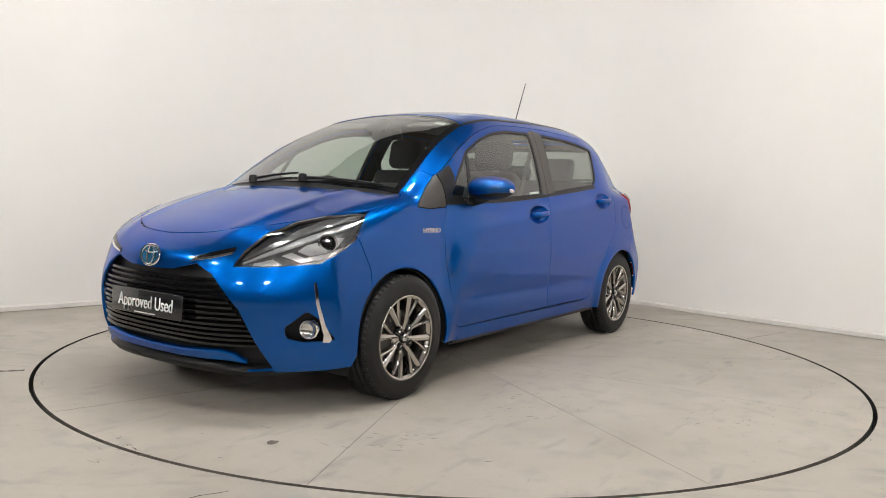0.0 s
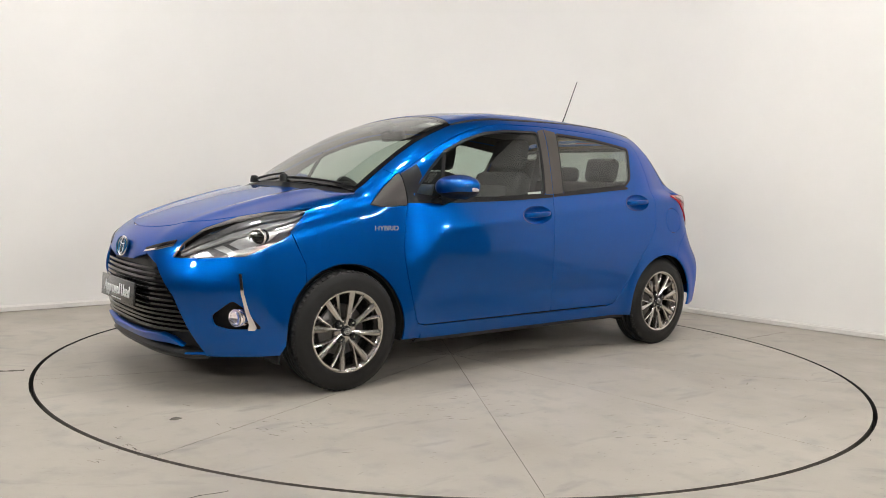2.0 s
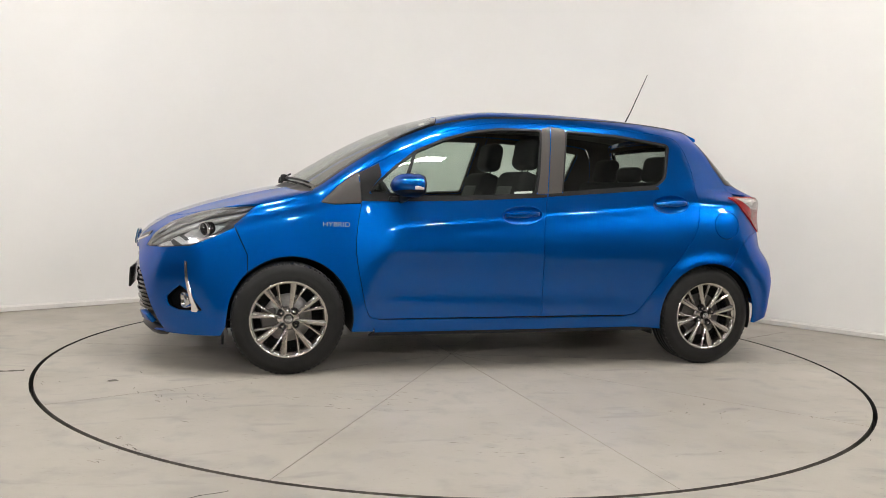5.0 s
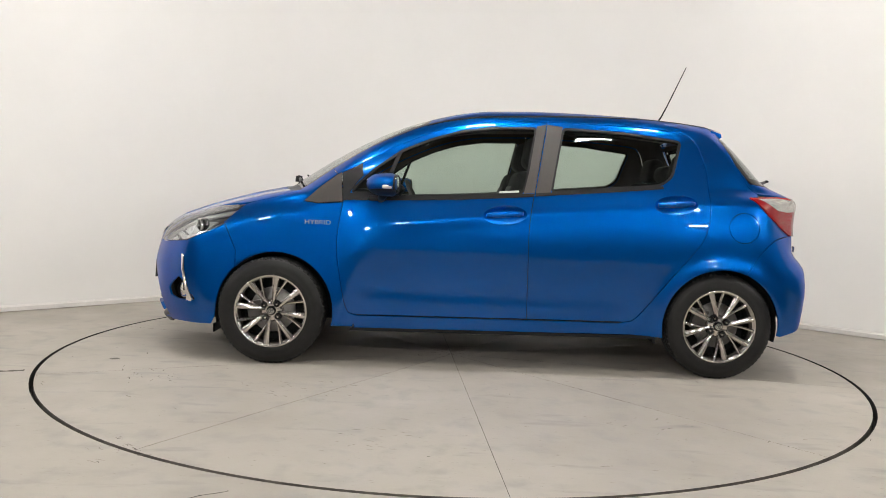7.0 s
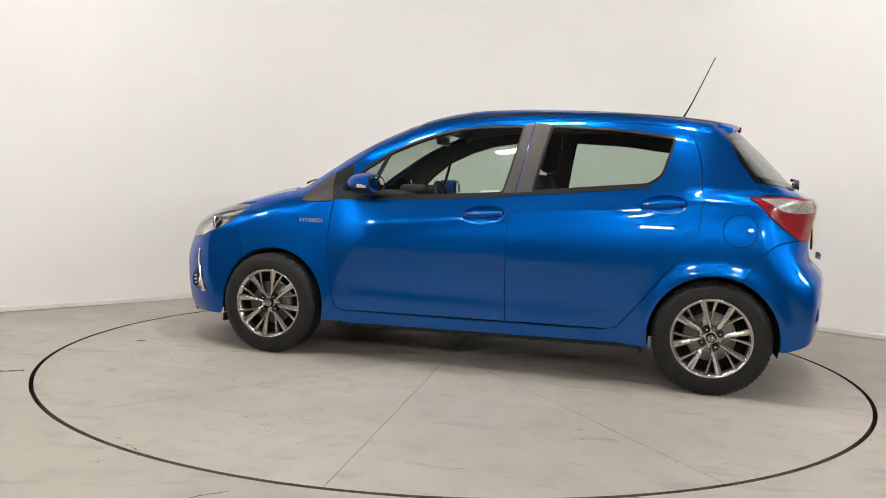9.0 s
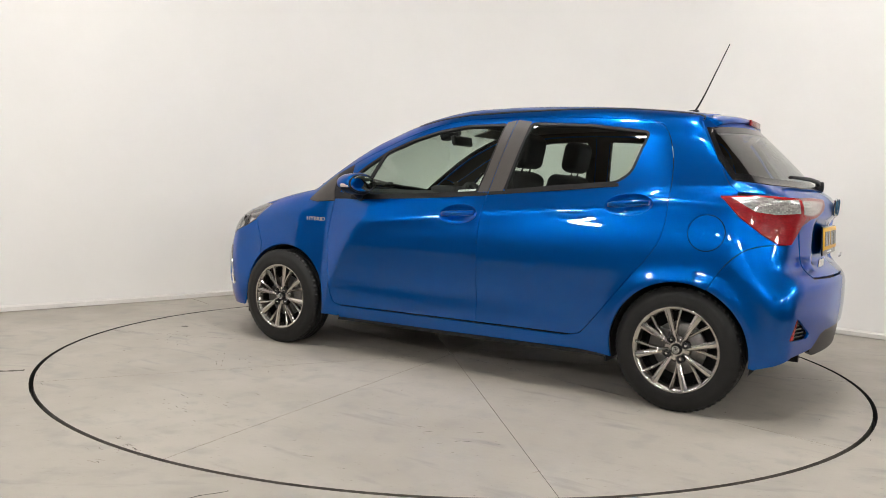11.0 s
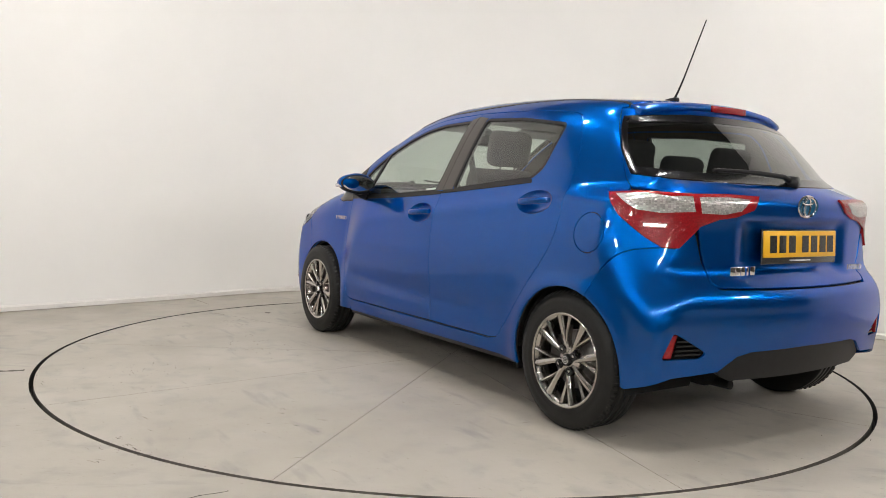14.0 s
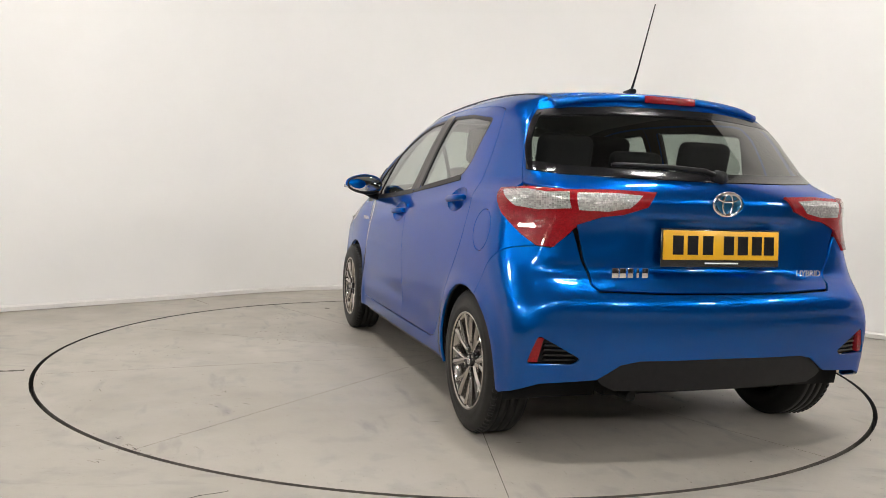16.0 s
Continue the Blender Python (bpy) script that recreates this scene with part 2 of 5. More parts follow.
def build_room():
    plan = spline([(-5.2, -1.02), (-4.25, -0.07), (-3.31, 0.87), (-2.39, 1.78), (-1.63, 2.56), (-0.75, 3.0), (0.4, 3.15), (1.55, 2.72),
                   (2.37, 1.92), (3.24, 1.15), (4.6, 0.05), (6.4, -1.4)], 8)

    def ribbon(bm, pts, prof):
        """A profile of (outward, height) drawn along pts; outward points away from the room."""
        rows = []
        for i, p in enumerate(pts):
            d = pts[min(i + 1, len(pts) - 1)] - pts[max(i - 1, 0)]
            n = np.array([-d[1], d[0]]) / np.hypot(*d)
            rows.append([(p[0] + n[0] * o, p[1] + n[1] * o, h) for o, h in prof])
        # each face of the profile is a strip of its own, so that its shading stays flat in height
        for k in range(len(prof)):
            j = (k + 1) % len(prof)
            strip = [(bm.verts.new(r[k]), bm.verts.new(r[j])) for r in rows]
            for a, b in zip(strip, strip[1:]):
                bm.faces.new((a[0], a[1], b[1], b[0])).smooth = True
        for r in (rows[0], rows[-1][::-1]):
            bm.faces.new([bm.verts.new(q) for q in r])
        return bm

    w = part("wall_north", ribbon(bmesh.new(), plan, [(0, 0), (0.12, 0), (0.12, WALL_H), (0, WALL_H)]), WALL)
    tagged(w, "white painted curved studio wall, faintly scuffed", "wall", kind="structure")
    s = part("baseboard", ribbon(bmesh.new(), plan, [(-0.022, 0.004), (-0.002, 0.004), (-0.002, 0.046), (-0.010, 0.044), (-0.022, 0.034)]), SKIRT)
    tagged(s, "low white skirting strip along the curved wall", "skirting", kind="structure")
    # unseen dark walls stand in for the unlit space around the camera
    for name, sx, sy, x, y in (("wall_west", 0.12, 9.0, -6.3, -5.48), ("wall_east", 0.12, 8.6, 6.5, -5.7), ("wall_south", 13.0, 0.12, 0.1, -9.98),
                               ("wall_west_return", 1.1, 0.12, -5.80, -0.92)):
        tagged(part(name, box(sx, sy, WALL_H, pose(x, y, WALL_H / 2)), DARK_WALL), "plain dark wall out of view, standing in for unlit space", "wall", kind="structure")
    tagged(part("ceiling", box(13.2, 14, 0.1, pose(0.1, -3.2, WALL_H + 0.05)), DARK_CEIL), "dark workshop ceiling", "ceiling", kind="structure")

    # floor with a round hole for the turntable, and the disc in it
    bm = bmesh.new()
    n = 180
    inner = [bm.verts.new((R_HOLE * math.cos(2 * math.pi * k / n), R_HOLE * math.sin(2 * math.pi * k / n), 0)) for k in range(n)]
    low = [bm.verts.new((v.co.x, v.co.y, -0.08)) for v in inner]
    outer = []
    for k in range(n):
        a = 2 * math.pi * k / n
        s = 11.0 / max(abs(math.cos(a)), abs(math.sin(a)))
        outer.append(bm.verts.new((s * math.cos(a), s * math.sin(a) - 1.5, 0)))
    for k in range(n):
        j = (k + 1) % n
        bm.faces.new((inner[k], inner[j], outer[j], outer[k]))
        bm.faces.new((inner[k], low[k], low[j], inner[j]))
    bmesh.ops.recalc_face_normals(bm, faces=bm.faces)
    fl = part("floor", bm, floor_material("worn_pale_concrete", 0.0))
    # near black inside the ring gap: its shade is put into the colour
    fl.data.materials.append(GAP_SHADE)
    for f in fl.data.polygons:
        f.material_index = 0 if abs(f.normal.z) > 0.5 else 1
    tagged(fl, "worn pale grey-beige concrete studio floor", "floor", kind="structure")
    part("pit_bottom", lathe([(0.0, -0.08), (R_HOLE + 0.05, -0.08)], 90, Matrix.Rotation(radians(90), 4, "X")), GAP_SHADE, fl, "pit under the turntable, coloured near black as shade")


def floor_strip(points, width, z, mat, name, parent):
    """A thin uneven line lying on the floor along points."""
    rnd = random.Random(len(points) * 7 + int(points[0][0] * 100))
    P = spline(points, 14)
    bm = bmesh.new()
    rows = []
    for i, p in enumerate(P):
        d = P[min(i + 1, len(P) - 1)] - P[max(i - 1, 0)]
        nrm = np.array([-d[1], d[0]]) / max(np.hypot(*d), 1e-6)
        p = p + nrm * rnd.uniform(-0.004, 0.004)
        w = width * rnd.uniform(0.35, 1.0) / 2
        rows.append((bm.verts.new((*(p + nrm * w), z)), bm.verts.new((*(p - nrm * w), z))))
    for a, b in zip(rows, rows[1:]):
        bm.faces.new((a[0], a[1], b[1], b[0]))
    bmesh.ops.recalc_face_normals(bm, faces=bm.faces)
    return part(name, bm, mat, parent)


def chips(seed, clusters):
    """Small flat dark flecks, scattered in clusters of (x, y, radius, count)."""
    rnd = random.Random(seed)
    bm = bmesh.new()
    for cx, cy, radius, count in clusters:
        for k in range(count):
            r, a = radius * math.sqrt(rnd.random()), rnd.uniform(0, 2 * math.pi)
            x, y = cx + r * math.cos(a), cy + r * math.sin(a)
            d = math.atan2(y, x) + math.pi / 2 + rnd.uniform(-0.5, 0.5)
            ln, w = rnd.uniform(0.008, 0.055), rnd.uniform(0.0015, 0.006)
            c, u = Vector((x, y, 0.0008)), Vector((math.cos(d), math.sin(d), 0))
            n = Vector((-u.y, u.x, 0))
            bm.faces.new([bm.verts.new(c + u * p * ln / 2 + n * q * w * rnd.uniform(0.4, 1)) for p, q in ((-1, 0), (-0.3, -0.5), (0.5, -0.4), (1, 0.1), (0.2, 0.5), (-0.5, 0.4))])
    return bm


def build_turntable():
    """A round platform of ten wedge-shaped slabs with fine joints between them."""
    t = new("turntable")
    tagged(t, "round rotating platform of ten worn pale concrete wedges", "turntable")
    mat = floor_material("worn_pale_disc", 3.7)
    for k in range(10):
        a0 = radians(22.4 + 36 * k)
        mid = a0 + radians(18)
        back = 0.0009 / math.sin(radians(18))
        tip = (back * math.cos(mid), back * math.sin(mid))
        rim = [(R_DISC * math.cos(a), R_DISC * math.sin(a)) for a in [a0 + 0.0009 / R_DISC + (radians(36) - 0.0018 / R_DISC) * n / 18 for n in range(19)]]
        bm = bmesh.new()
        top = [bm.verts.new((x, y, 0)) for x, y in [tip] + rim]
        low = [bm.verts.new((v.co.x, v.co.y, -0.06)) for v in top]
        bm.faces.new(top)
        bm.faces.new(low[::-1])
        for n in range(len(top)):
            m = (n + 1) % len(top)
            bm.faces.new((top[n], low[n], low[m], top[m])).material_index = 1
        s = part("slab", bm, mat, t)
        s.data.materials.append(CRACK)
    # short scratches and chips left by tyres and trolleys, some of them in clusters, and one round stain
    sc = part("scratches", chips(5, [(0.0, 0.0, 2.2, 70), (1.54, 0.83, 0.16, 26), (0.65, 1.0, 0.22, 26), (0.32, 1.72, 0.16, 20), (-0.85, 1.42, 0.2, 18),
                                     (0.95, 0.95, 0.14, 14), (-1.2, -0.9, 0.25, 18), (-0.3, -1.5, 0.2, 18)]), CRACK, t, "short dark scratches and chips")
    tagged(sc, kind="stuff")
    bm = bmesh.new()
    bm.faces.new([bm.verts.new((1.885 + 0.026 * (1 + 0.2 * math.sin(3 * a)) * math.cos(a), 0.455 + 0.022 * (1 + 0.15 * math.sin(2 * a)) * math.sin(a), 0.0009)) for a in [2 * math.pi * k / 24 for k in range(24)]])
    part("oil_spot", bm, CRACK, t, "small dark round stain")
    return t


build_room()
turntable = build_turntable()
for pts in ([(-0.95, -2.48), (-0.71, -2.32)], [(2.16, 0.95), (2.6, 1.33)], [(-2.0, 1.6), (-2.25, 1.9)]):
    tagged(floor_strip(pts, 0.008, 0.0012, CRACK, "floor_crack", None), "thin filled joint line in the concrete floor", "floor joint", "floor joints", "structure")


tagged(part("floor_chips", chips(9, [(-1.23, -2.03, 0.13, 22), (-1.3, -1.9, 0.1, 8), (2.0, -1.5, 0.3, 8), (-2.2, -1.2, 0.3, 8), (2.55, 1.0, 0.2, 6)]), CRACK, bpy.data.objects["floor"], "small dark chips in the concrete"), kind="stuff")
tagged(floor_strip([(-3.6, -1.36), (-2.75, -1.06), (-2.2, -0.83)], 0.055, 0.0009, CRACK, "floor_patch", None), "rough darker repair strip in the concrete floor", "floor patch", kind="structure")


def build_ceiling_light(m):
    """A slim panel with a glowing diffuser."""
    t = new("ceiling_light")
    tagged(t, "slim white rectangular LED panel out of view, the lower ones added as fill", "ceiling light", "ceiling lights")
    part("housing", box(0.48, 0.24, 0.05, pose(0, 0, -0.025), 0.006), BODY_GREY, t)
    part("diffuser", box(0.42, 0.18, 0.012, pose(0, 0, -0.053)), LAMP, t, "glowing diffuser")
    t.matrix_basis = m
    return t


first = build_ceiling_light(pose(-1.9, -0.4, WALL_H))
for x, y in ((0.0, -0.4), (1.9, -0.4), (-1.3, -2.6), (1.3, -2.6)):
    copy_thing(first, pose(x, y, WALL_H))
# tilted fill panels, added out of view to brighten the wall and the doors
for x, y in ((-5.6, -2.8), (-5.2, -5.0), (-3.6, -7.0), (-1.0, -7.4), (1.0, -7.4), (3.6, -7.0), (5.2, -5.0), (5.6, -2.8)):
    m = pose(x, y, 2.9, 0, 0, math.degrees(math.atan2(x, 0.5 - y))) @ pose(0, 0, 0, 82, 0, 0)
    hung_fill = copy_thing(first, m)
    for d in (-0.25, 0.25):
        foot = m @ Vector((d, 0, -0.01))
        part("hanger_rod", tube([(d, 0, -0.01), tuple(m.inverted() @ Vector((foot.x, foot.y, WALL_H)))], 0.008, 8), BODY_GREY, hung_fill)


# ---- the car's form: x forward, y to its left, z up, origin on the floor between the axles ----
SCREEN = Curve([(1.5, 0.87), (1.28, 1.002), (1.1, 1.120), (0.9, 1.241), (0.7, 1.343), (0.52, 1.412), (0.35, 1.459), (0.15, 1.495), (-0.1, 1.51), (-0.5, 1.51),
                (-0.9, 1.492), (-1.2, 1.463), (-1.4, 1.432), (-1.7, 1.37)])
BONNET = Curve([(2.15, 0.655), (2.05, 0.728), (1.95, 0.792), (1.78, 0.864), (1.6, 0.922), (1.4, 0.976), (1.25, 1.006), (1.1, 1.022), (0.8, 1.02)])
WIDTH = Curve([(2.2, 0.72), (2.0, 0.765), (1.8, 0.797), (1.5, 0.817), (1.25, 0.832), (0.8, 0.830), (0.0, 0.836), (-0.8, 0.838), (-1.25, 0.842), (-1.5, 0.836),
               (-1.7, 0.82), (-1.9, 0.79)])
FLANK = Curve([(0.1, 0.08), (0.2, 0.036), (0.28, 0.018), (0.35, 0.011), (0.45, 0.007), (0.55, 0.003), (0.66, 0.0), (0.76, 0.004), (0.86, 0.016), (0.95, 0.036), (1.05, 0.07)])
BELT = Curve([(1.4, 0.90), (0.86, 0.918), (0.56, 0.943), (-0.12, 0.988), (-0.92, 1.062), (-1.3, 1.075), (-1.6, 1.06)])
NOSE = Curve([(0.1, 1.965), (0.17, 2.01), (0.25, 2.053), (0.35, 2.075), (0.5, 2.084), (0.62, 2.076), (0.68, 2.066), (0.74, 2.036), (0.8, 1.976), (0.9, 1.83)])
TAIL = Curve([(0.15, 1.80), (0.25, 1.835), (0.4, 1.860), (0.55, 1.868), (0.63, 1.860), (0.665, 1.835), (0.70, 1.80), (0.78, 1.79), (0.88, 1.79), (0.96, 1.80), (1.0, 1.80),
              (1.04, 1.772), (1.09, 1.70), (1.2, 1.59), (1.3, 1.49), (1.38, 1.405), (1.45, 1.36)])
CORNER = Curve([(0.2, 0.92), (0.30, 0.89), (0.36, 0.86), (0.43, 0.815), (0.49, 0.775), (0.58, 0.72), (0.66, 0.665), (0.8, 0.60), (1.0, 0.56), (1.1, 0.58), (1.2, 0.7)])
AXLE_F, AXLE_R, HUB_Z = 1.255, -1.255, 0.297
ARCH_F, ARCH_R = (1.240, 0.297, 0.329), (-1.257, 0.293, 0.323)


def smin(a, b, k):
    h = np.maximum(k - np.abs(a - b), 0) / k
    return np.minimum(a, b) - h * h * k * 0.25


def smax(a, b, k):
    return -smin(-a, -b, k)


def ease(v):
    v = np.clip(v, 0, 1)
    return v * v * (3 - 2 * v)


def side_y(x, z):
    """Half the width of the car at (x, z)."""
    w = WIDTH(x)
    up = np.maximum(z - BELT(x), 0)
    low = w - FLANK(z)
    for cx, cz, r in (ARCH_F, ARCH_R):
        d = np.hypot(x - cx, z - cz) - r
        low = low + 0.016 * np.exp(-((d - 0.005) / 0.06) ** 2) * ease((0.75 - z) / 0.15)
    # waist crease and the hollow along the foot of the doors
    low = low - 0.006 * np.exp(-((z - 0.43 - 0.02 * x) / 0.06) ** 2) * ease((0.85 - np.abs(x)) / 0.2)
    low = low + 0.0012 * np.exp(-((z - 0.672) / 0.022) ** 2) * ease((0.85 - x) / 0.2) * ease((x + 0.3) / 0.3)
    low = low + 0.006 * np.exp(-((z - 0.87 + 0.10 * x) / 0.035) ** 2) * ease((x + 1.6) / 0.4) * ease((0.9 - x) / 0.5)
    fr = ease((x - 0.55) / 0.4)
    top = w - 0.038 - 0.03 * fr - (0.40 - 0.30 * fr) * (z - BELT(x)) - 0.20 * (1 - fr) * up * up - 0.14 * ease((-x - 0.85) / 0.8) * ease((z - 0.95) / 0.12)
    return smin(low, top, 0.035)


def form(x, y, z):
    """Signed form of the closed body: below zero inside."""
    y = np.abs(y)
    w = np.clip((x + 0.1) / 0.7, 0, 1)
    zs = SCREEN(x + 0.13 * (y / 0.64) ** 2 * w) - (0.03 - 0.010 * w) * (y / 0.5) ** 2
    zb = BONNET(x + 0.075 * (y / 0.6) ** 2) - 0.026 * (y / 0.6) ** 2 + 0.008 * np.exp(-((y - 0.36 - 0.12 * (1.9 - x)) / 0.05) ** 2)
    zt = smax(zs, zb, 0.02)
    d = smax(y - side_y(x, z), z - zt, 0.13)
    nz = ease((z - 0.5) / 0.2)
    front = x - (NOSE(z) - (0.295 + 0.015 * nz) * (y / 0.73) ** (3.6 - 0.8 * nz))
    d = smax(d, front, 0.04)
    up = ease((z - 0.98) / 0.14)
    rear = -x - (TAIL(z) - (0.20 + 0.24 * up) * y * y - 0.022 * ease((0.42 - y) / 0.12) * ease((z - 0.69) / 0.03) * ease((0.95 - z) / 0.05))
    d = smax(d, smax(rear, (0.64 * (-x - 1.80) + 0.77 * (y - CORNER(z))) * 1.0, 0.04), 0.06)
    return smax(d, 0.16 - z, 0.05)


def solve(o, d, far):
    """Where rays from inside the form leave it."""
    lo, hi = np.zeros(len(o)), np.full(len(o), far)
    for _ in range(34):
        mid = (lo + hi) / 2
        inside = form(*(o + d * mid[:, None]).T) < 0
        lo, hi = np.where(inside, mid, lo), np.where(inside, hi, mid)
    return o + d * lo[:, None]


def steep(p):
    e = 0.0015
    g = np.stack([form(*(p + e * a).T) - form(*(p - e * a).T) for a in np.eye(3)], 1)
    return g / np.linalg.norm(g, axis=1)[:, None]


FX, RX = 1.2, -1.1


def lift(uv, how):
    """Points of the surface for plan coordinates: S (x, z) from the side, T (x, y) from above, F and R (angle, z) round nose and tail."""
    uv = np.asarray(uv, float)
    n, zero = len(uv), np.zeros(len(uv))
    if how == "S":
        return solve(np.stack([uv[:, 0], zero, uv[:, 1]], 1), np.tile((0.0, 1.0, 0.0), (n, 1)), 1.2)
    if how == "T":
        return solve(np.stack([uv[:, 0], uv[:, 1], zero + 0.3], 1), np.tile((0.0, 0.0, 1.0), (n, 1)), 1.6)
    s = 1.0 if how == "F" else -1.0
    o = np.stack([zero + (FX if how == "F" else RX), zero, uv[:, 1]], 1)
    return solve(o, np.stack([s * np.cos(uv[:, 0]), np.sin(uv[:, 0]), zero], 1), 1.6)


def fan(points, how):
    """(angle, z) of points given as (x, y, z)."""
    c, s = (FX, 1.0) if how == "F" else (RX, -1.0)
    return [(math.atan2(y, s * (x - c)), z) for x, y, z in points]


def on_face(points, how):
    """(angle, z) of points seen square on from front or rear, as (y, z)."""
    s = 1.0 if how == "F" else -1.0
    P = np.array(points, float)
    o = np.stack([np.full(len(P), s * 1.0), P[:, 0], P[:, 1]], 1)
    return fan(solve(o, np.tile((s, 0.0, 0.0), (len(P), 1)), 1.5), how)


def on_side(points, how):
    """(angle, z) of points seen from the side, as (x, z)."""
    return fan(lift(points, "S"), how)


def dense(poly, step):
    out = []
    n = len(poly)
    for i in range(n):
        a, b = np.array(poly[i], float), np.array(poly[(i + 1) % n], float)
        k = max(1, int(math.ceil(np.hypot(*(b - a)) / step)))
        out += [a + (b - a) * j / k for j in range(k)]
    return np.array(out)


def rounded(poly, r, seg=5):
    """The polygon with its corners rounded by about r."""
    out = []
    n = len(poly)
    for i in range(n):
        p, a, b = (np.array(poly[j % n], float) for j in (i, i - 1, i + 1))
        ra, rb = min(r, 0.45 * np.hypot(*(a - p))), min(r, 0.45 * np.hypot(*(b - p)))
        A, B = p + (a - p) / np.hypot(*(a - p)) * ra, p + (b - p) / np.hypot(*(b - p)) * rb
        for k in range(seg + 1):
            t = k / seg
            out.append((1 - t) ** 2 * A + 2 * t * (1 - t) * p + t * t * B)
    return [tuple(q) for q in out]


def inside(poly, q):
    """Which points q lie in the polygon."""
    poly, res = np.asarray(poly), np.zeros(len(q), bool)
    j = len(poly) - 1
    for i in range(len(poly)):
        (x1, y1), (x2, y2) = poly[i], poly[j]
        if y1 != y2:
            hit = ((y1 > q[:, 1]) != (y2 > q[:, 1])) & (q[:, 0] < (x2 - x1) * (q[:, 1] - y1) / (y2 - y1) + x1)
            res ^= hit
        j = i
    return res


def inset(poly, d):
    P = np.asarray(poly, float)
    area = 0.5 * np.sum(P[:, 0] * np.roll(P[:, 1], -1) - np.roll(P[:, 0], -1) * P[:, 1])
    t = np.roll(P, -1, 0) - np.roll(P, 1, 0)
    t /= np.maximum(np.linalg.norm(t, axis=1), 1e-9)[:, None]
    n = np.stack([-t[:, 1], t[:, 0]], 1) * (1 if area > 0 else -1)
    return P + n * d


from mathutils.geometry import delaunay_2d_cdt


def skin(name, outline, how, mat, parent, holes=(), off=0.0, thick=0.012, res=0.022, gap=0.002, mirror=False, label="", both=False, dent=None):
    """A panel of the body: the part of the form within the outline, with folded-in edges. both: builds its mirror image too."""
    unit = 1.0 if how in "ST" else 0.75
    step = res / unit
    ring = inset(dense(outline, step), gap / unit)
    rings = [ring] + [inset(dense(h, step), -gap / unit) for h in holes]
    lo, hi = ring.min(0), ring.max(0)
    gx, gy = np.meshgrid(np.arange(lo[0], hi[0], step), np.arange(lo[1], hi[1], step))
    gx = gx + (np.arange(gx.shape[0]) % 2)[:, None] * step / 2
    pts = np.stack([gx.ravel(), gy.ravel()], 1)
    keep = inside(ring, pts)
    for h in rings[1:]:
        keep &= ~inside(h, pts)
    pts = pts[keep]
    allr = np.concatenate(rings)
    if len(pts):
        far = np.ones(len(pts), bool)
        for c in range(0, len(pts), 2000):
            d = np.linalg.norm(pts[c:c + 2000, None, :] - allr[None], axis=2).min(1)
            far[c:c + 2000] = d > step * 0.45
        pts = pts[far]
    verts = [Vector(p) for p in np.concatenate([allr, pts])]
    edges, base = [], 0
    for r in rings:
        edges += [(base + i, base + (i + 1) % len(r)) for i in range(len(r))]
        base += len(r)
    v2, e2, f2, *_ = delaunay_2d_cdt(verts, edges, [], 0, 1e-7)
    uv = np.array([(v.x, v.y) for v in v2])
    tri = np.array([f for f in f2 if len(f) == 3])
    cen = uv[tri].mean(1)
    ok = inside(ring, cen)
    for h in rings[1:]:
        ok &= ~inside(h, cen)
    tri = tri[ok]
    p = lift(uv, how)
    nrm = steep(p)
    p = p + nrm * (off if dent is None else dent(uv)[:, None])
    fn = np.cross(p[tri[:, 1]] - p[tri[:, 0]], p[tri[:, 2]] - p[tri[:, 0]])
    if (fn * nrm[tri].mean(1)).sum() < 0:
        tri = tri[:, ::-1]
    # folded edge
    V, N, F = [p], [nrm], [tri.tolist()]
    count = {}
    for t in tri:
        for a, b in ((t[0], t[1]), (t[1], t[2]), (t[2], t[0])):
            count[(a, b)] = 1
    rim = [(a, b) for a, b in count if (b, a) not in count]
    if thick and rim:
        base = len(p)
        ev, en, ef = [], [], []
        for a, b in rim:
            side = np.cross(p[b] - p[a], nrm[a])
            side /= max(np.linalg.norm(side), 1e-9)
            k = base + len(ev)
            ev += [p[a], p[b], p[b] - nrm[b] * thick, p[a] - nrm[a] * thick]
            en += [side * 0.7 + nrm[a] * 0.7, side * 0.7 + nrm[b] * 0.7, side, side]
            ef.append([k, k + 3, k + 2, k + 1])
        V.append(np.array(ev))
        N.append(np.array(en))
        F.append(ef)
    V, N = np.concatenate(V), np.concatenate(N)
    faces = [f for g in F for f in g]
    made = []
    for flip in ([False, True] if both else [mirror]):
        VV, NN, FF = V.copy(), N.copy(), faces
        if flip:
            VV[:, 1] *= -1
            NN[:, 1] *= -1
            FF = [f[::-1] for f in faces]
        me = bpy.data.meshes.new(name)
        me.from_pydata(VV.tolist(), [], FF)
        me.polygons.foreach_set("use_smooth", [True] * len(FF))
        if dent is None:
            me.normals_split_custom_set_from_vertices((NN / np.linalg.norm(NN, axis=1)[:, None]).tolist())
        made.append(part(name, me, mat, parent, label))
    return made if both else made[0]


def arc(c, a0, a1, n=26, r=None):
    return [(c[0] + (r or c[2]) * math.cos(radians(a0 + (a1 - a0) * k / n)), c[1] + (r or c[2]) * math.sin(radians(a0 + (a1 - a0) * k / n))) for k in range(n + 1)]


def top_edge(points):
    """(x, z) of points given in plan as (x, y)."""
    return [(p[0], p[2]) for p in lift(points, "T")]


def mirrored(half):
    """A closed outline from its left half, running from the centre line to the centre line."""
    h = [tuple(q) for q in half]
    return h + [(-a, b) for a, b in h[::-1] if abs(a) > 1e-4]


car = new("hatchback_car")
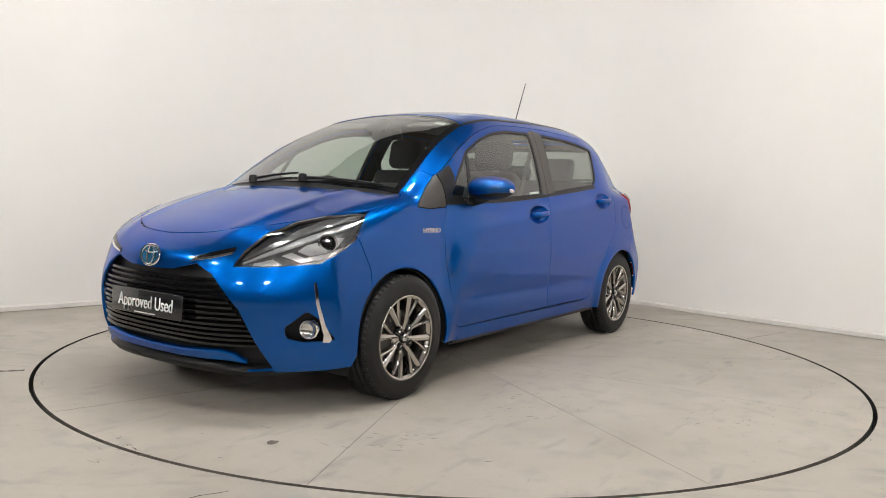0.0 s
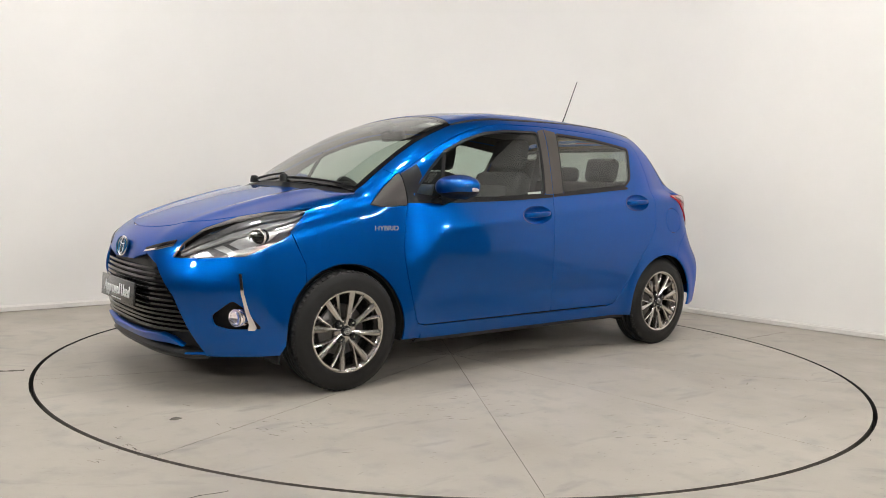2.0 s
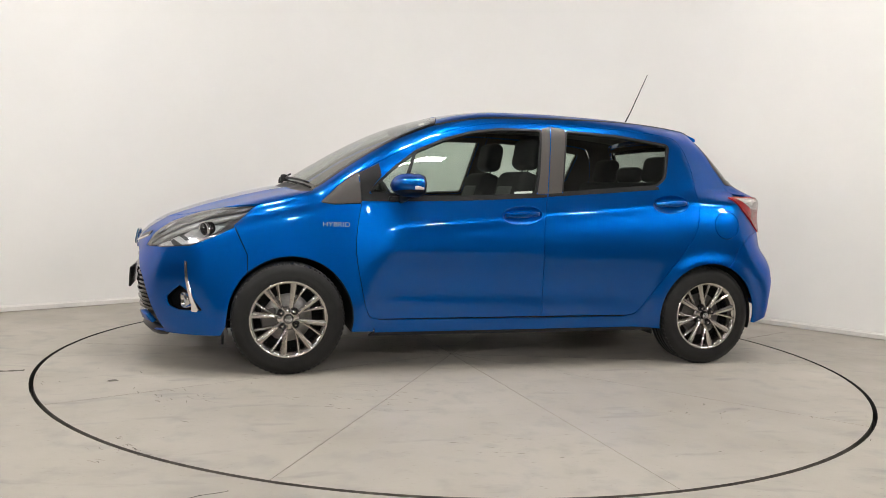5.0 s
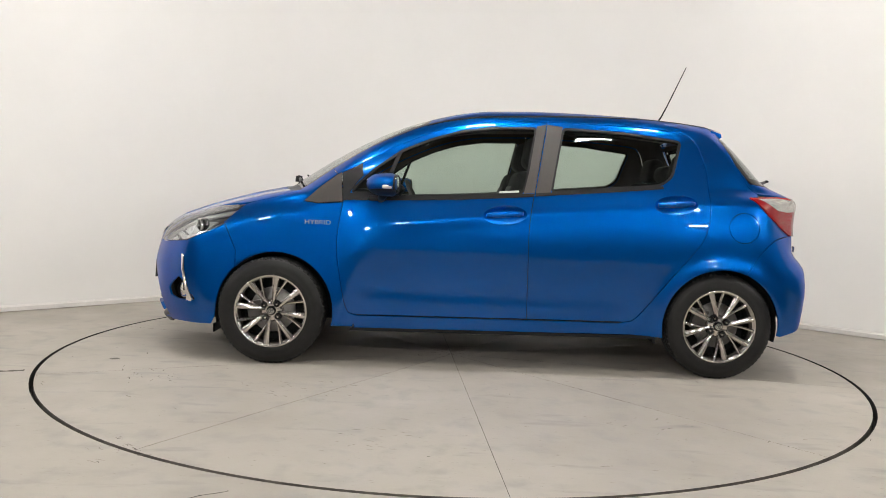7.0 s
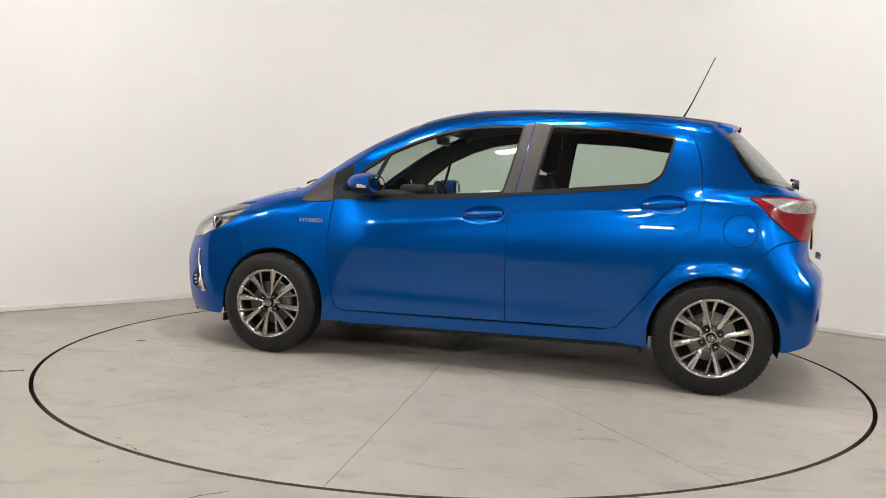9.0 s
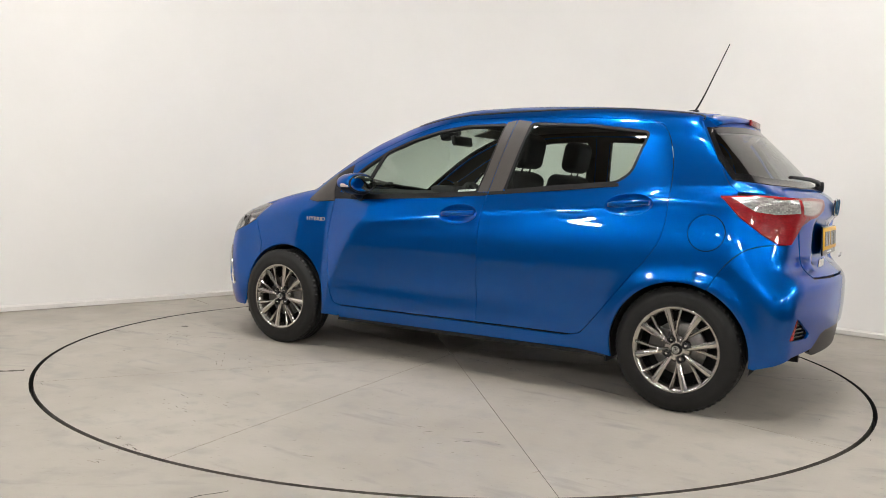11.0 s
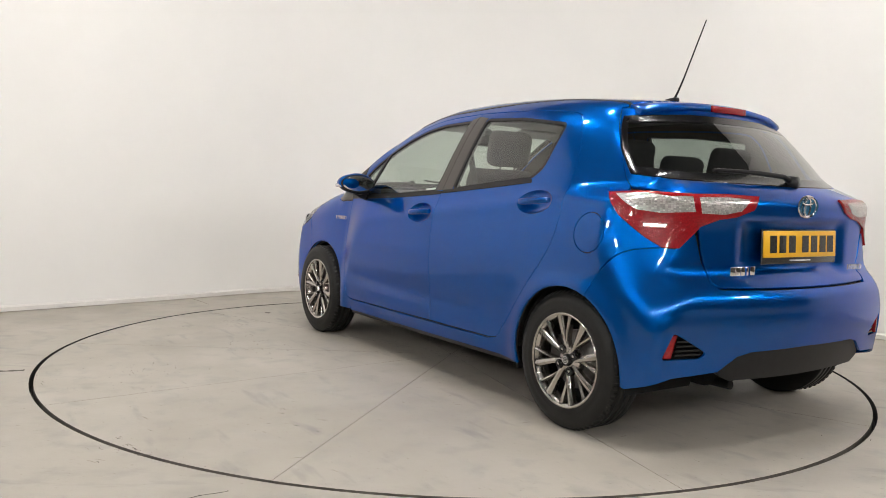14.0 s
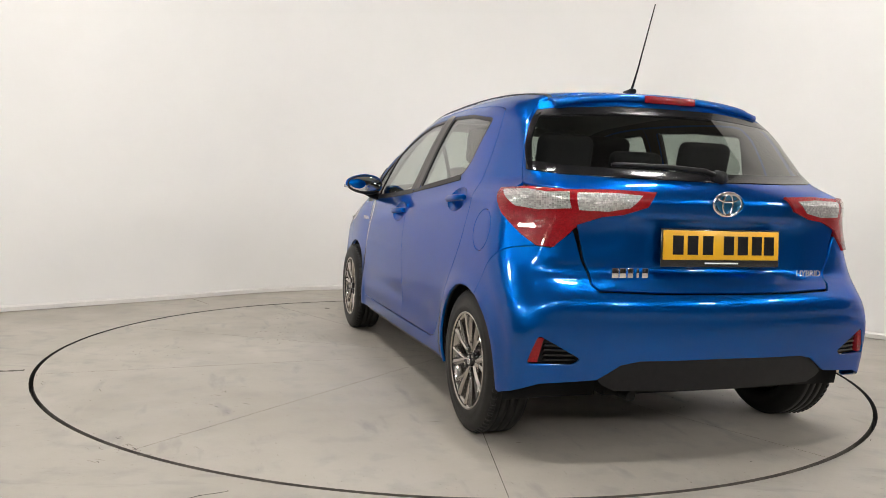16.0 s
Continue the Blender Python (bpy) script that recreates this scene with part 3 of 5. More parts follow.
tagged(car, "metallic blue five-door hatchback standing on the turntable", "car")

# lines shared by neighbouring panels
BONNET_SIDE = [(1.71, 0.545), (1.6, 0.61), (1.5, 0.665), (1.4, 0.70), (1.28, 0.705), (1.19, 0.69), (1.13, 0.665)]
SCREEN_SIDE = [(1.13, 0.648), (0.95, 0.617), (0.75, 0.583), (0.55, 0.55), (0.42, 0.533)]
ROOF_SIDE = [(0.42, 0.533), (0.2, 0.53), (-0.2, 0.535), (-0.7, 0.53), (-1.05, 0.515), (-1.25, 0.495)]
DOOR_FRONT = [(0.872, 0.925), (0.893, 0.8), (0.90, 0.65), (0.868, 0.46), (0.845, 0.36), (0.82, 0.305), (0.775, 0.292)]
B_SEAM = [(-0.178, 0.302), (-0.172, 0.6), (-0.172, 0.82), (-0.196, 1.0), (-0.232, 1.2), (-0.268, 1.405)]
REAR_SEAM = [(-0.72, 0.305), (-0.765, 0.315), (-0.80, 0.345), (-0.889, 0.456), (-1.028, 0.632), (-1.10, 0.72), (-1.15, 0.804), (-1.172, 0.9), (-1.174, 1.0), (-1.166, 1.168), (-1.13, 1.30), (-1.085, 1.365)]
DOOR_TOP = [(-1.085, 1.365), (-1.0, 1.385), (-0.7, 1.408), (-0.268, 1.420), (0.05, 1.408), (0.24, 1.378), (0.40, 1.328), (0.57, 1.255), (0.70, 1.188), (0.885, 1.087)]
WIN_F = [(0.835, 0.972), (0.60, 0.952), (0.2, 0.972), (-0.135, 0.996), (-0.165, 1.12), (-0.215, 1.385), (0.05, 1.378), (0.23, 1.35), (0.39, 1.30), (0.56, 1.225), (0.70, 1.12), (0.80, 1.025)]
WIN_R = [(-0.285, 1.008), (-0.6, 1.04), (-0.905, 1.068), (-0.975, 1.12), (-1.035, 1.33), (-0.7, 1.372), (-0.36, 1.388), (-0.33, 1.25)]


FLAP, HANDLES, HTILT = (-1.364, 0.852), ((-0.035, 0.878), (-0.985, 0.966)), -4.0


def ellipse(c, tilt, a, b, n=36):
    t, out = radians(tilt), []
    for k in range(n):
        u = 2 * math.pi * k / n
        p, q = a * math.cos(u), b * math.sin(u)
        out.append((c[0] + p * math.cos(t) - q * math.sin(t), c[1] + p * math.sin(t) + q * math.cos(t)))
    return out


def build_body():
    hub_line = [(1.54, 0.785), (1.47, 0.63)]
    # sides
    tail_line = [(-1.24, 1.395), (-1.30, 1.30), (-1.375, 1.17), (-1.425, 1.08), (-1.466, 1.047), (-1.468, 1.03)]
    seam_q = [(-1.66, 0.812), (-1.55, 0.79), (-1.46, 0.715), (-1.385, 0.594)]
    fender = (arc(ARCH_F, 193, 46) + hub_line[::-1] + [(1.50, 0.825), (1.44, 0.882)] + top_edge(spline(BONNET_SIDE[3:], 4)) + top_edge(spline(SCREEN_SIDE[:2], 3))
              + [(0.915, 1.075), (1.0, 1.01), (1.095, 0.918), (1.02, 0.908), (0.872, 0.918)] + [tuple(p) for p in spline(DOOR_FRONT, 4)] + [(0.80, 0.22)])
    skin("front_wing", fender, "S", PAINT, car, both=True)
    sail = rounded([(0.890, 1.088), (0.917, 1.073), (1.0, 1.008), (1.094, 0.919), (1.02, 0.909), (0.874, 0.920)], 0.006)
    skin("sail_panel", sail, "S", PILLAR, car, off=0.002, both=True, label="matt dark grey corner panel")
    front = spline(DOOR_FRONT, 4).tolist() + spline(B_SEAM, 4).tolist() + spline(DOOR_TOP[3:], 4).tolist()
    doors_f = skin("front_door", front, "S", PAINT, car, holes=[rounded(WIN_F, 0.03), ellipse(HANDLES[0], HTILT, 0.118, 0.052)], both=True, res=0.015)
    rear = spline(REAR_SEAM, 4).tolist() + spline(DOOR_TOP[:4], 4).tolist() + spline(B_SEAM[::-1], 4).tolist()
    doors_r = skin("rear_door", rear, "S", PAINT, car, holes=[rounded(WIN_R, 0.035), ellipse(HANDLES[1], HTILT, 0.118, 0.052)], both=True)
    rail = ([tuple(p) for p in spline(DOOR_TOP, 4)] + [(0.915, 1.078)] + top_edge(spline(SCREEN_SIDE[1:], 4)) + top_edge(spline(ROOF_SIDE, 4))
            + spline(tail_line, 4).tolist() + [(-1.415, 1.02), (-1.50, 0.93), (-1.60, 0.85)] + spline(seam_q, 4).tolist() + arc(ARCH_R, 113, -13)
            + [(-0.88, 0.226), (-0.77, 0.232), (0.79, 0.215), (0.80, 0.288), (-0.70, 0.298)] + spline(REAR_SEAM, 4).tolist()[1:-1])
    skin("side_frame", rail, "S", PAINT, car, holes=[ellipse(FLAP, 0.0, 0.084, 0.084)], both=True)
    skin("fuel_flap", ellipse(FLAP, 0.0, 0.081, 0.081), "S", PAINT, car, gap=0.0, label="round fuel filler flap")
    skin("blank_flap", ellipse(FLAP, 0.0, 0.084, 0.084), "S", PAINT, car, gap=0.0, mirror=True)
    skin("flap_well", ellipse(FLAP, 0.0, 0.09, 0.09), "S", LINER, car, off=-0.012, gap=0.0, thick=0.0, both=True)
    skin("pillar_trim", rail, "S", TRIM, car, off=-0.022, thick=0.0, both=True, label="dark grey inner pillar trim")
    skin("front_door_trim", front, "S", TRIM, car, holes=[rounded(WIN_F, 0.03)], off=-0.03, thick=0.0, both=True, label="dark door lining")
    skin("rear_door_trim", rear, "S", TRIM, car, holes=[rounded(WIN_R, 0.03)], off=-0.03, thick=0.0, both=True, label="dark door lining")
    # black sheet added behind the wing so that the panel gaps look shaded
    skin("wing_gap_shade", fender, "S", LINER, car, off=-0.03, thick=0.0, gap=-0.004, both=True, label="black sheet behind the wing, added to shade the gaps")
    skin("sill_strip", [(0.80, 0.213), (-0.88, 0.228), (-0.90, 0.205), (0.82, 0.185)], "S", BLACK, car, off=-0.012, both=True, label="black underside edge")
    # glazing
    for d, win in ((doors_f, WIN_F), (doors_r, WIN_R)):
        for k, ob in enumerate(d):
            out = rounded(win, 0.03)
            inn = inset(dense(out, 0.03), 0.011)
            skin("window_seal", out, "S", BLACK, ob, holes=[[tuple(q) for q in inn]], off=-0.001, thick=0.02, gap=-0.001, mirror=bool(k), label="black rubber window seal")
            g = skin("window_pane", [tuple(q) for q in inn], "S", GLASS, ob, off=-0.006, thick=0.0, gap=-0.003, mirror=bool(k), label="lightly green-tinted glass")
            g.visible_shadow = False
    for k in (0, 1):
        bl = [(-0.135, 1.0), (-0.198, 1.004), (-0.232, 1.2), (-0.268, 1.402), (-0.212, 1.388), (-0.165, 1.12)]
        skin("pillar_cover", bl, "S", PILLAR, doors_f[k], off=0.003, gap=0.001, mirror=bool(k), label="matt dark grey pillar film")
        br = [(-0.202, 1.004), (-0.287, 1.011), (-0.332, 1.25), (-0.362, 1.39), (-0.273, 1.402), (-0.236, 1.2)]
        skin("pillar_cover", br, "S", PILLAR, doors_r[k], off=0.003, gap=0.001, mirror=bool(k), label="matt dark grey pillar film")
        bt = [(0.872, 0.930), (0.6, 0.937), (0.2, 0.955), (-0.19, 0.984), (-0.197, 1.0), (-0.13, 0.999), (0.2, 0.974), (0.60, 0.954), (0.80, 0.967), (0.836, 0.973), (0.80, 1.028), (0.765, 1.072), (0.775, 1.138), (0.884, 1.082)]
        skin("waist_trim", bt, "S", BLACK, doors_f[k], off=0.004, gap=0.0, mirror=bool(k), label="black waist trim")
        bt2 = [(-0.201, 0.987), (-0.6, 1.022), (-0.92, 1.053), (-0.915, 1.069), (-0.6, 1.041), (-0.205, 1.004)]
        skin("waist_trim", bt2, "S", BLACK, doors_r[k], off=0.004, gap=0.0, mirror=bool(k), label="black waist trim")
        bar = [(0.565, 1.235), (0.545, 1.24), (0.655, 0.95), (0.68, 0.95)]
        skin("quarter_bar", bar, "S", BLACK, doors_f[k], off=-0.001, gap=0.0, mirror=bool(k), label="black window divider")
    # top
    nose_line = [(1.985, 0.0), (1.975, 0.12), (1.945, 0.24), (1.885, 0.36), (1.80, 0.465)]
    half = spline(nose_line, 4).tolist() + spline(BONNET_SIDE, 4).tolist() + [(1.19, 0.635), (1.27, 0.4), (1.30, 0.2), (1.31, 0.0)]
    full = half + [(x, -y) for x, y in half[::-1] if y > 1e-4]
    skin("bonnet", full, "T", PAINT, car)
    cw = [(1.31, 0.0), (1.30, 0.2), (1.27, 0.4), (1.19, 0.635), (1.13, 0.66), (1.12, 0.63), (1.20, 0.4), (1.23, 0.2), (1.24, 0)]
    skin("scuttle_panel", cw + [(x, -y) for x, y in cw[::-1] if y > 1e-4], "T", BLACK, car, off=-0.008, label="black plastic scuttle under the windscreen")
    ws = [(1.245, 0.0), (1.23, 0.2), (1.20, 0.4), (1.13, 0.642)] + spline(SCREEN_SIDE, 4).tolist() + [(0.37, 0.35), (0.345, 0.18), (0.34, 0.0)]
    ws = ws + [(x, -y) for x, y in ws[::-1] if y > 1e-4]
    inn = [tuple(q) for q in inset(dense(ws, 0.03), 0.035)]
    skin("windscreen_frit", ws, "T", GLOSS_BLACK, car, holes=[inn], off=-0.002, label="black edge band of the windscreen")
    g = skin("windscreen", inn, "T", GLASS, car, off=-0.003, thick=0.0, gap=-0.004, label="lightly green-tinted windscreen")
    g.visible_shadow = False
    rf = [(0.335, 0.0), (0.34, 0.18), (0.365, 0.35)] + spline(ROOF_SIDE, 4).tolist() + [(-1.27, 0.3), (-1.28, 0.0)]
    skin("headlining", rf + [(x, -y) for x, y in rf[::-1] if y > 1e-4], "T", LINING, car, off=-0.035, thick=0.0, label="grey fabric headlining")
    skin("roof", rf + [(x, -y) for x, y in rf[::-1] if y > 1e-4], "T", PAINT, car)
    dz = spline(ROOF_SIDE, 4)
    strip = [(x, y + 0.008) for x, y in dz] + [(x, y - 0.008) for x, y in dz[::-1]]
    skin("roof_moulding", strip, "T", BLACK, car, off=0.002, gap=0.0, both=True, label="thin black roof joint strip")
    build_front(hub_line)
    build_rear(seam_q)
    return doors_f, doors_r


def build_front(hub_line):
    crest = [tuple(p) for p in lift([(1.475, 0.69), (1.6, 0.61), (1.71, 0.545), (1.80, 0.465)], "T")]
    lamp3 = [(1.915, 0.41, 0.650), (1.85, 0.53, 0.654), (1.735, 0.70, 0.672), (1.63, 0.78, 0.733), (1.54, 0.80, 0.785), (1.44, 0.765, 0.878), *crest[:3], (1.80, 0.463, crest[3][2] - 0.034), (1.865, 0.425, 0.718)]
    lamp = fan(lamp3, "F")
    nose3 = [(1.985, 0.0), (1.975, 0.12), (1.945, 0.24), (1.885, 0.36), (1.80, 0.465)]
    nose = [(math.atan2(y, x - FX), lift([(x, y)], "T")[0][2]) for x, y in spline(nose3, 4)]
    lo = on_side([(1.575, 0.25), (1.60, 0.205)], "F")
    arch_front = on_side(arc(ARCH_F, 46, 5, 12), "F")
    low_edge = on_face([(0.72, 0.20), (0.6, 0.195), (0.4, 0.185), (0.2, 0.18), (0.0, 0.18)], "F")
    # outline: centre top, along the bonnet, round the lamp's underside, the wing seam and the arch, back along the foot
    half = nose + [fan(crest[2:3], "F")[0], (lamp[9][0], lamp[9][1])] + [lamp[10], lamp[0], lamp[1], lamp[2], lamp[3], lamp[4]] + on_side(hub_line, "F") + arch_front + lo + low_edge
    grille = mirrored(on_face([(0.0, 0.612), (0.15, 0.617), (0.285, 0.652), (0.375, 0.61), (0.505, 0.47), (0.56, 0.33), (0.60, 0.215), (0.5, 0.2), (0.25, 0.19), (0.0, 0.19)], "F"))
    fog = rounded(on_face([(0.655, 0.395), (0.715, 0.465), (0.742, 0.435), (0.777, 0.338), (0.70, 0.335), (0.66, 0.352)], "F"), 0.016)
    fogr = [(-a, b) for a, b in fog]
    bumper = skin("front_bumper", mirrored(half), "F", PAINT, car, holes=[grille, fog, fogr])
    # grille: a recessed black bed with bars across
    g = skin("grille", mirrored(on_face([(0.0, 0.63), (0.15, 0.635), (0.34, 0.69), (0.60, 0.5), (0.67, 0.21), (0.5, 0.175), (0.0, 0.165)], "F")), "F", BLACK, car, off=-0.045, thick=0.0, label="black honeycomb-barred grille")
    for k, z in enumerate((0.585, 0.56, 0.535, 0.51, 0.486, 0.462, 0.438, 0.414, 0.39, 0.368, 0.346, 0.324, 0.302)):
        w = 0.375 + (0.6 - z) * 0.72
        skin("grille_bar", mirrored(on_face([(0.0, z - 0.004), (w * 0.5, z - 0.002), (w, z + 0.004), (w, z + 0.014), (w * 0.5, z + 0.009), (0.0, z + 0.007)], "F")), "F", GLOSS_BLACK, g, off=-0.014 - 0.004 * (k % 2), thick=0.03, gap=0.0)
    skin("lower_lip", mirrored(on_face([(0.0, 0.228), (0.25, 0.232), (0.44, 0.24), (0.515, 0.232), (0.47, 0.272), (0.40, 0.285), (0.2, 0.268), (0.0, 0.262)], "F")), "F", PAINT, bumper, off=-0.004, thick=0.03, label="blue lip below the grille")
    skin("splitter", mirrored(on_face([(0.0, 0.205), (0.3, 0.208), (0.52, 0.200), (0.60, 0.205), (0.60, 0.185), (0.5, 0.172), (0.0, 0.170)], "F")), "F", BLACK, bumper, off=0.004, thick=0.05, label="black plastic splitter")
    for s in (1, -1):
        mir = s < 0
        pocket = rounded(on_face([(0.635, 0.38), (0.71, 0.485), (0.76, 0.44), (0.795, 0.325), (0.69, 0.315), (0.64, 0.335)], "F"), 0.01)
        skin("fog_pocket", pocket, "F", BLACK, bumper, off=-0.06, thick=0.0, mirror=mir, label="black recess")
        ch = on_face([(0.726, 0.592), (0.733, 0.588), (0.744, 0.50), (0.757, 0.41), (0.769, 0.345), (0.765, 0.330), (0.750, 0.332), (0.754, 0.36), (0.746, 0.43), (0.737, 0.5)], "F")
        skin("chrome_blade", ch, "F", CHROME, bumper, off=0.007, thick=0.015, gap=0.0, res=0.012, mirror=mir, label="chrome blade beside the fog lamp")
        m = Matrix.Translation((1.785, s * 0.704, 0.385)) @ Matrix.Rotation(radians(-90 + s * 22), 4, "Z")
        fl = part("fog_lamp", lathe([(0.0, -0.01), (0.03, -0.006), (0.036, 0.0), (0.039, 0.008), (0.043, 0.0), (0.043, -0.05)], 32, m), CHROME, car, "round chrome-ringed fog lamp")
        part("lens", lathe([(0.0, 0.016), (0.02, 0.014), (0.036, 0.004)], 32, m), CLEAR, fl)
        # strip running in from the lamp to the badge
        st = on_face([(0.270, 0.668), (0.268, 0.680), (0.34, 0.701), (0.44, 0.728), (0.445, 0.712), (0.36, 0.688)], "F")
        stp = skin("lamp_strip", st, "F", GLOSS_BLACK, car, off=0.004, thick=0.01, gap=0.0, res=0.015, mirror=mir, label="dark strip from headlamp to badge")
        sc = on_face([(0.262, 0.661), (0.264, 0.668), (0.36, 0.687), (0.44, 0.708), (0.44, 0.700), (0.36, 0.678)], "F")
        skin("chrome_line", sc, "F", CHROME, stp, off=0.006, thick=0.01, gap=0.0, res=0.015, mirror=mir, label="thin chrome line under the strip")
        build_headlamp(lamp, mir)
    # badge: an oval ring with two crossing rings
    build_badge(Matrix.Translation((2.078, 0, 0.670)) @ Matrix.Rotation(radians(-10), 4, "Y") @ Matrix.Rotation(radians(90), 4, "Z"), 0.066, 0.046)
    # plate
    pl = part("front_plate", box(0.012, 0.52, 0.112, pose(2.098, 0, 0.455, 0, -3, 0), 0.004), PLATE_BLACK, car, "black dealer show plate with white lettering")
    m = pose(2.106, 0, 0.455, 0, -3, 0) @ Matrix.Rotation(radians(90), 4, "Z") @ Matrix.Rotation(radians(90), 4, "X")
    lettering("Approved Used", 0.082, 0.40, m, WHITE_MARK, pl)
    part("small_line", box(0.002, 0.15, 0.004, pose(2.1068, 0, 0.409, 0, -3, 0)), WHITE_MARK, pl, "fine white line of unreadable print")


def lettering(text, size, width, m, mat, parent, name="lettering"):
    cu = bpy.data.curves.new(name, "FONT")
    cu.body, cu.size, cu.align_x, cu.align_y, cu.extrude = text, size, "CENTER", "CENTER", 0.0015
    tmp = new(name, cu)
    me = bpy.data.meshes.new_from_object(tmp.evaluated_get(bpy.context.evaluated_depsgraph_get()))
    bpy.data.objects.remove(tmp)
    w = max(v.co.x for v in me.vertices) - min(v.co.x for v in me.vertices)
    me.transform(m @ Matrix.Diagonal((width / w, 1, 1, 1)))
    me.materials.clear()
    return part(name, me, mat, parent)


def build_badge(m, rx, rz):
    def oval(a, b, r, cx=0.0, cz=0.0):
        bm = bmesh.new()
        n, k = 40, 8
        rings = []
        for i in range(n):
            t = 2 * math.pi * i / n
            rings.append([bm.verts.new((cx + (a + r * math.cos(u)) * math.cos(t), r * 0.8 * math.sin(u), cz + (b + r * math.cos(u)) * math.sin(t))) for u in [2 * math.pi * j / k for j in range(k)]])
        for i in range(n):
            for j in range(k):
                bm.faces.new((rings[i][j], rings[i][(j + 1) % k], rings[(i + 1) % n][(j + 1) % k], rings[(i + 1) % n][j])).smooth = True
        bmesh.ops.recalc_face_normals(bm, faces=bm.faces)
        return bm
    b = merged(oval(rx, rz, 0.0065), oval(rx * 0.36, rz * 0.92, 0.0045), oval(rx * 0.72, rz * 0.34, 0.0045, 0, rz * 0.56))
    b.transform(m)
    bd = part("badge", b, CHROME, car, "chrome oval badge of crossing rings")
    pl = lathe([(0.0, 0.003), (0.6, 0.002), (1.0, -0.004), (1.0, -0.012)], 40)
    pl.transform(m @ Matrix.Diagonal((rx, 1, rz, 1)))
    part("badge_bed", pl, BLUE_BADGE, bd, "dark blue badge bed")


def build_headlamp(lamp, mir):
    L = rounded(lamp, 0.012)
    bed = skin("headlamp", L, "F", LAMP_BED, car, off=-0.042, thick=0.0, gap=-0.008, mirror=mir, label="clear-lensed headlamp with chrome reflectors in a black housing")
    rim = [tuple(q) for q in inset(dense(L, 0.02), 0.004)]
    skin("lamp_rim", L, "F", LAMP_BED, bed, holes=[rim], off=0.0, thick=0.012, gap=0.001, res=0.015, mirror=mir, label="black rim")
    g = skin("lens", L, "F", CLEAR, bed, off=0.001, thick=0.0, gap=0.003, mirror=mir)
    g.visible_shadow = False
    P = np.array(lamp)

    def at(u, v):
        """Along the lamp from its inner tip to its outer end, and from its lower to its upper edge."""
        lo = Curve([(0, 0.648), (0.35, 0.655), (0.6, 0.67), (0.8, 0.73), (1, 0.85)])
        hi = Curve([(0, 0.66), (0.2, 0.74), (0.42, 0.82), (0.65, 0.868), (1, 0.886)])
        a0, a1 = P[0][0], P[5][0]
        z0, z1 = float(lo(u)), float(hi(u))
        return (a0 + (a1 - a0) * u, z0 + (z1 - z0) * v)
    def patch(name, uvs, mat, off, thick=0.02, label=""):
        return skin(name, [at(*q) for q in uvs], "F", mat, bed, off=off, thick=thick, gap=0.0, res=0.014, mirror=mir, label=label)
    patch("shroud", [(0.06, 0.72), (0.2, 0.76), (0.4, 0.80), (0.6, 0.82), (0.90, 0.80), (0.95, 0.97), (0.6, 0.985), (0.4, 0.985), (0.2, 0.98), (0.06, 0.96)], LAMP_BED, -0.006, 0.012, "smoked grey upper shroud")
    patch("upper_reflector", [(0.05, 0.46), (0.2, 0.58), (0.4, 0.66), (0.6, 0.70), (0.88, 0.68), (0.93, 0.79), (0.6, 0.81), (0.4, 0.79), (0.2, 0.75), (0.05, 0.7)], SILVER, -0.02, label="silver upper reflector")
    patch("light_guide", [(0.30, 0.42), (0.42, 0.12), (0.66, 0.10), (0.74, 0.2), (0.44, 0.24), (0.36, 0.46)], SILVER, -0.022, label="bright light guide")
    patch("inner_reflector", [(0.10, 0.12), (0.30, 0.12), (0.24, 0.4), (0.12, 0.4)], SILVER, -0.036, label="ribbed silver reflector")
    patch("bezel", [(0.40, 0.48), (0.48, 0.28), (0.68, 0.28), (0.76, 0.46), (0.66, 0.60), (0.46, 0.60)], SILVER, -0.028, label="silver bezel round the projector")
    c = np.array(lift([at(0.585, 0.46)], "F")[0])
    s = -1 if mir else 1
    m = Matrix.Translation((c[0] - 0.02, s * (c[1] - 0.012), c[2])) @ Matrix.Rotation(radians(-90 + s * 38), 4, "Z")
    pr = part("projector", lathe([(0.0, 0.014), (0.015, 0.012), (0.028, 0.004), (0.034, -0.006), (0.036, 0.004), (0.041, 0.002), (0.041, -0.04)], 32, m), GLOSS_BLACK, bed, "dark projector lens")
    part("projector_ring", lathe([(0.035, -0.004), (0.036, 0.008), (0.042, 0.006), (0.043, -0.004)], 32, m), CHROME, pr)


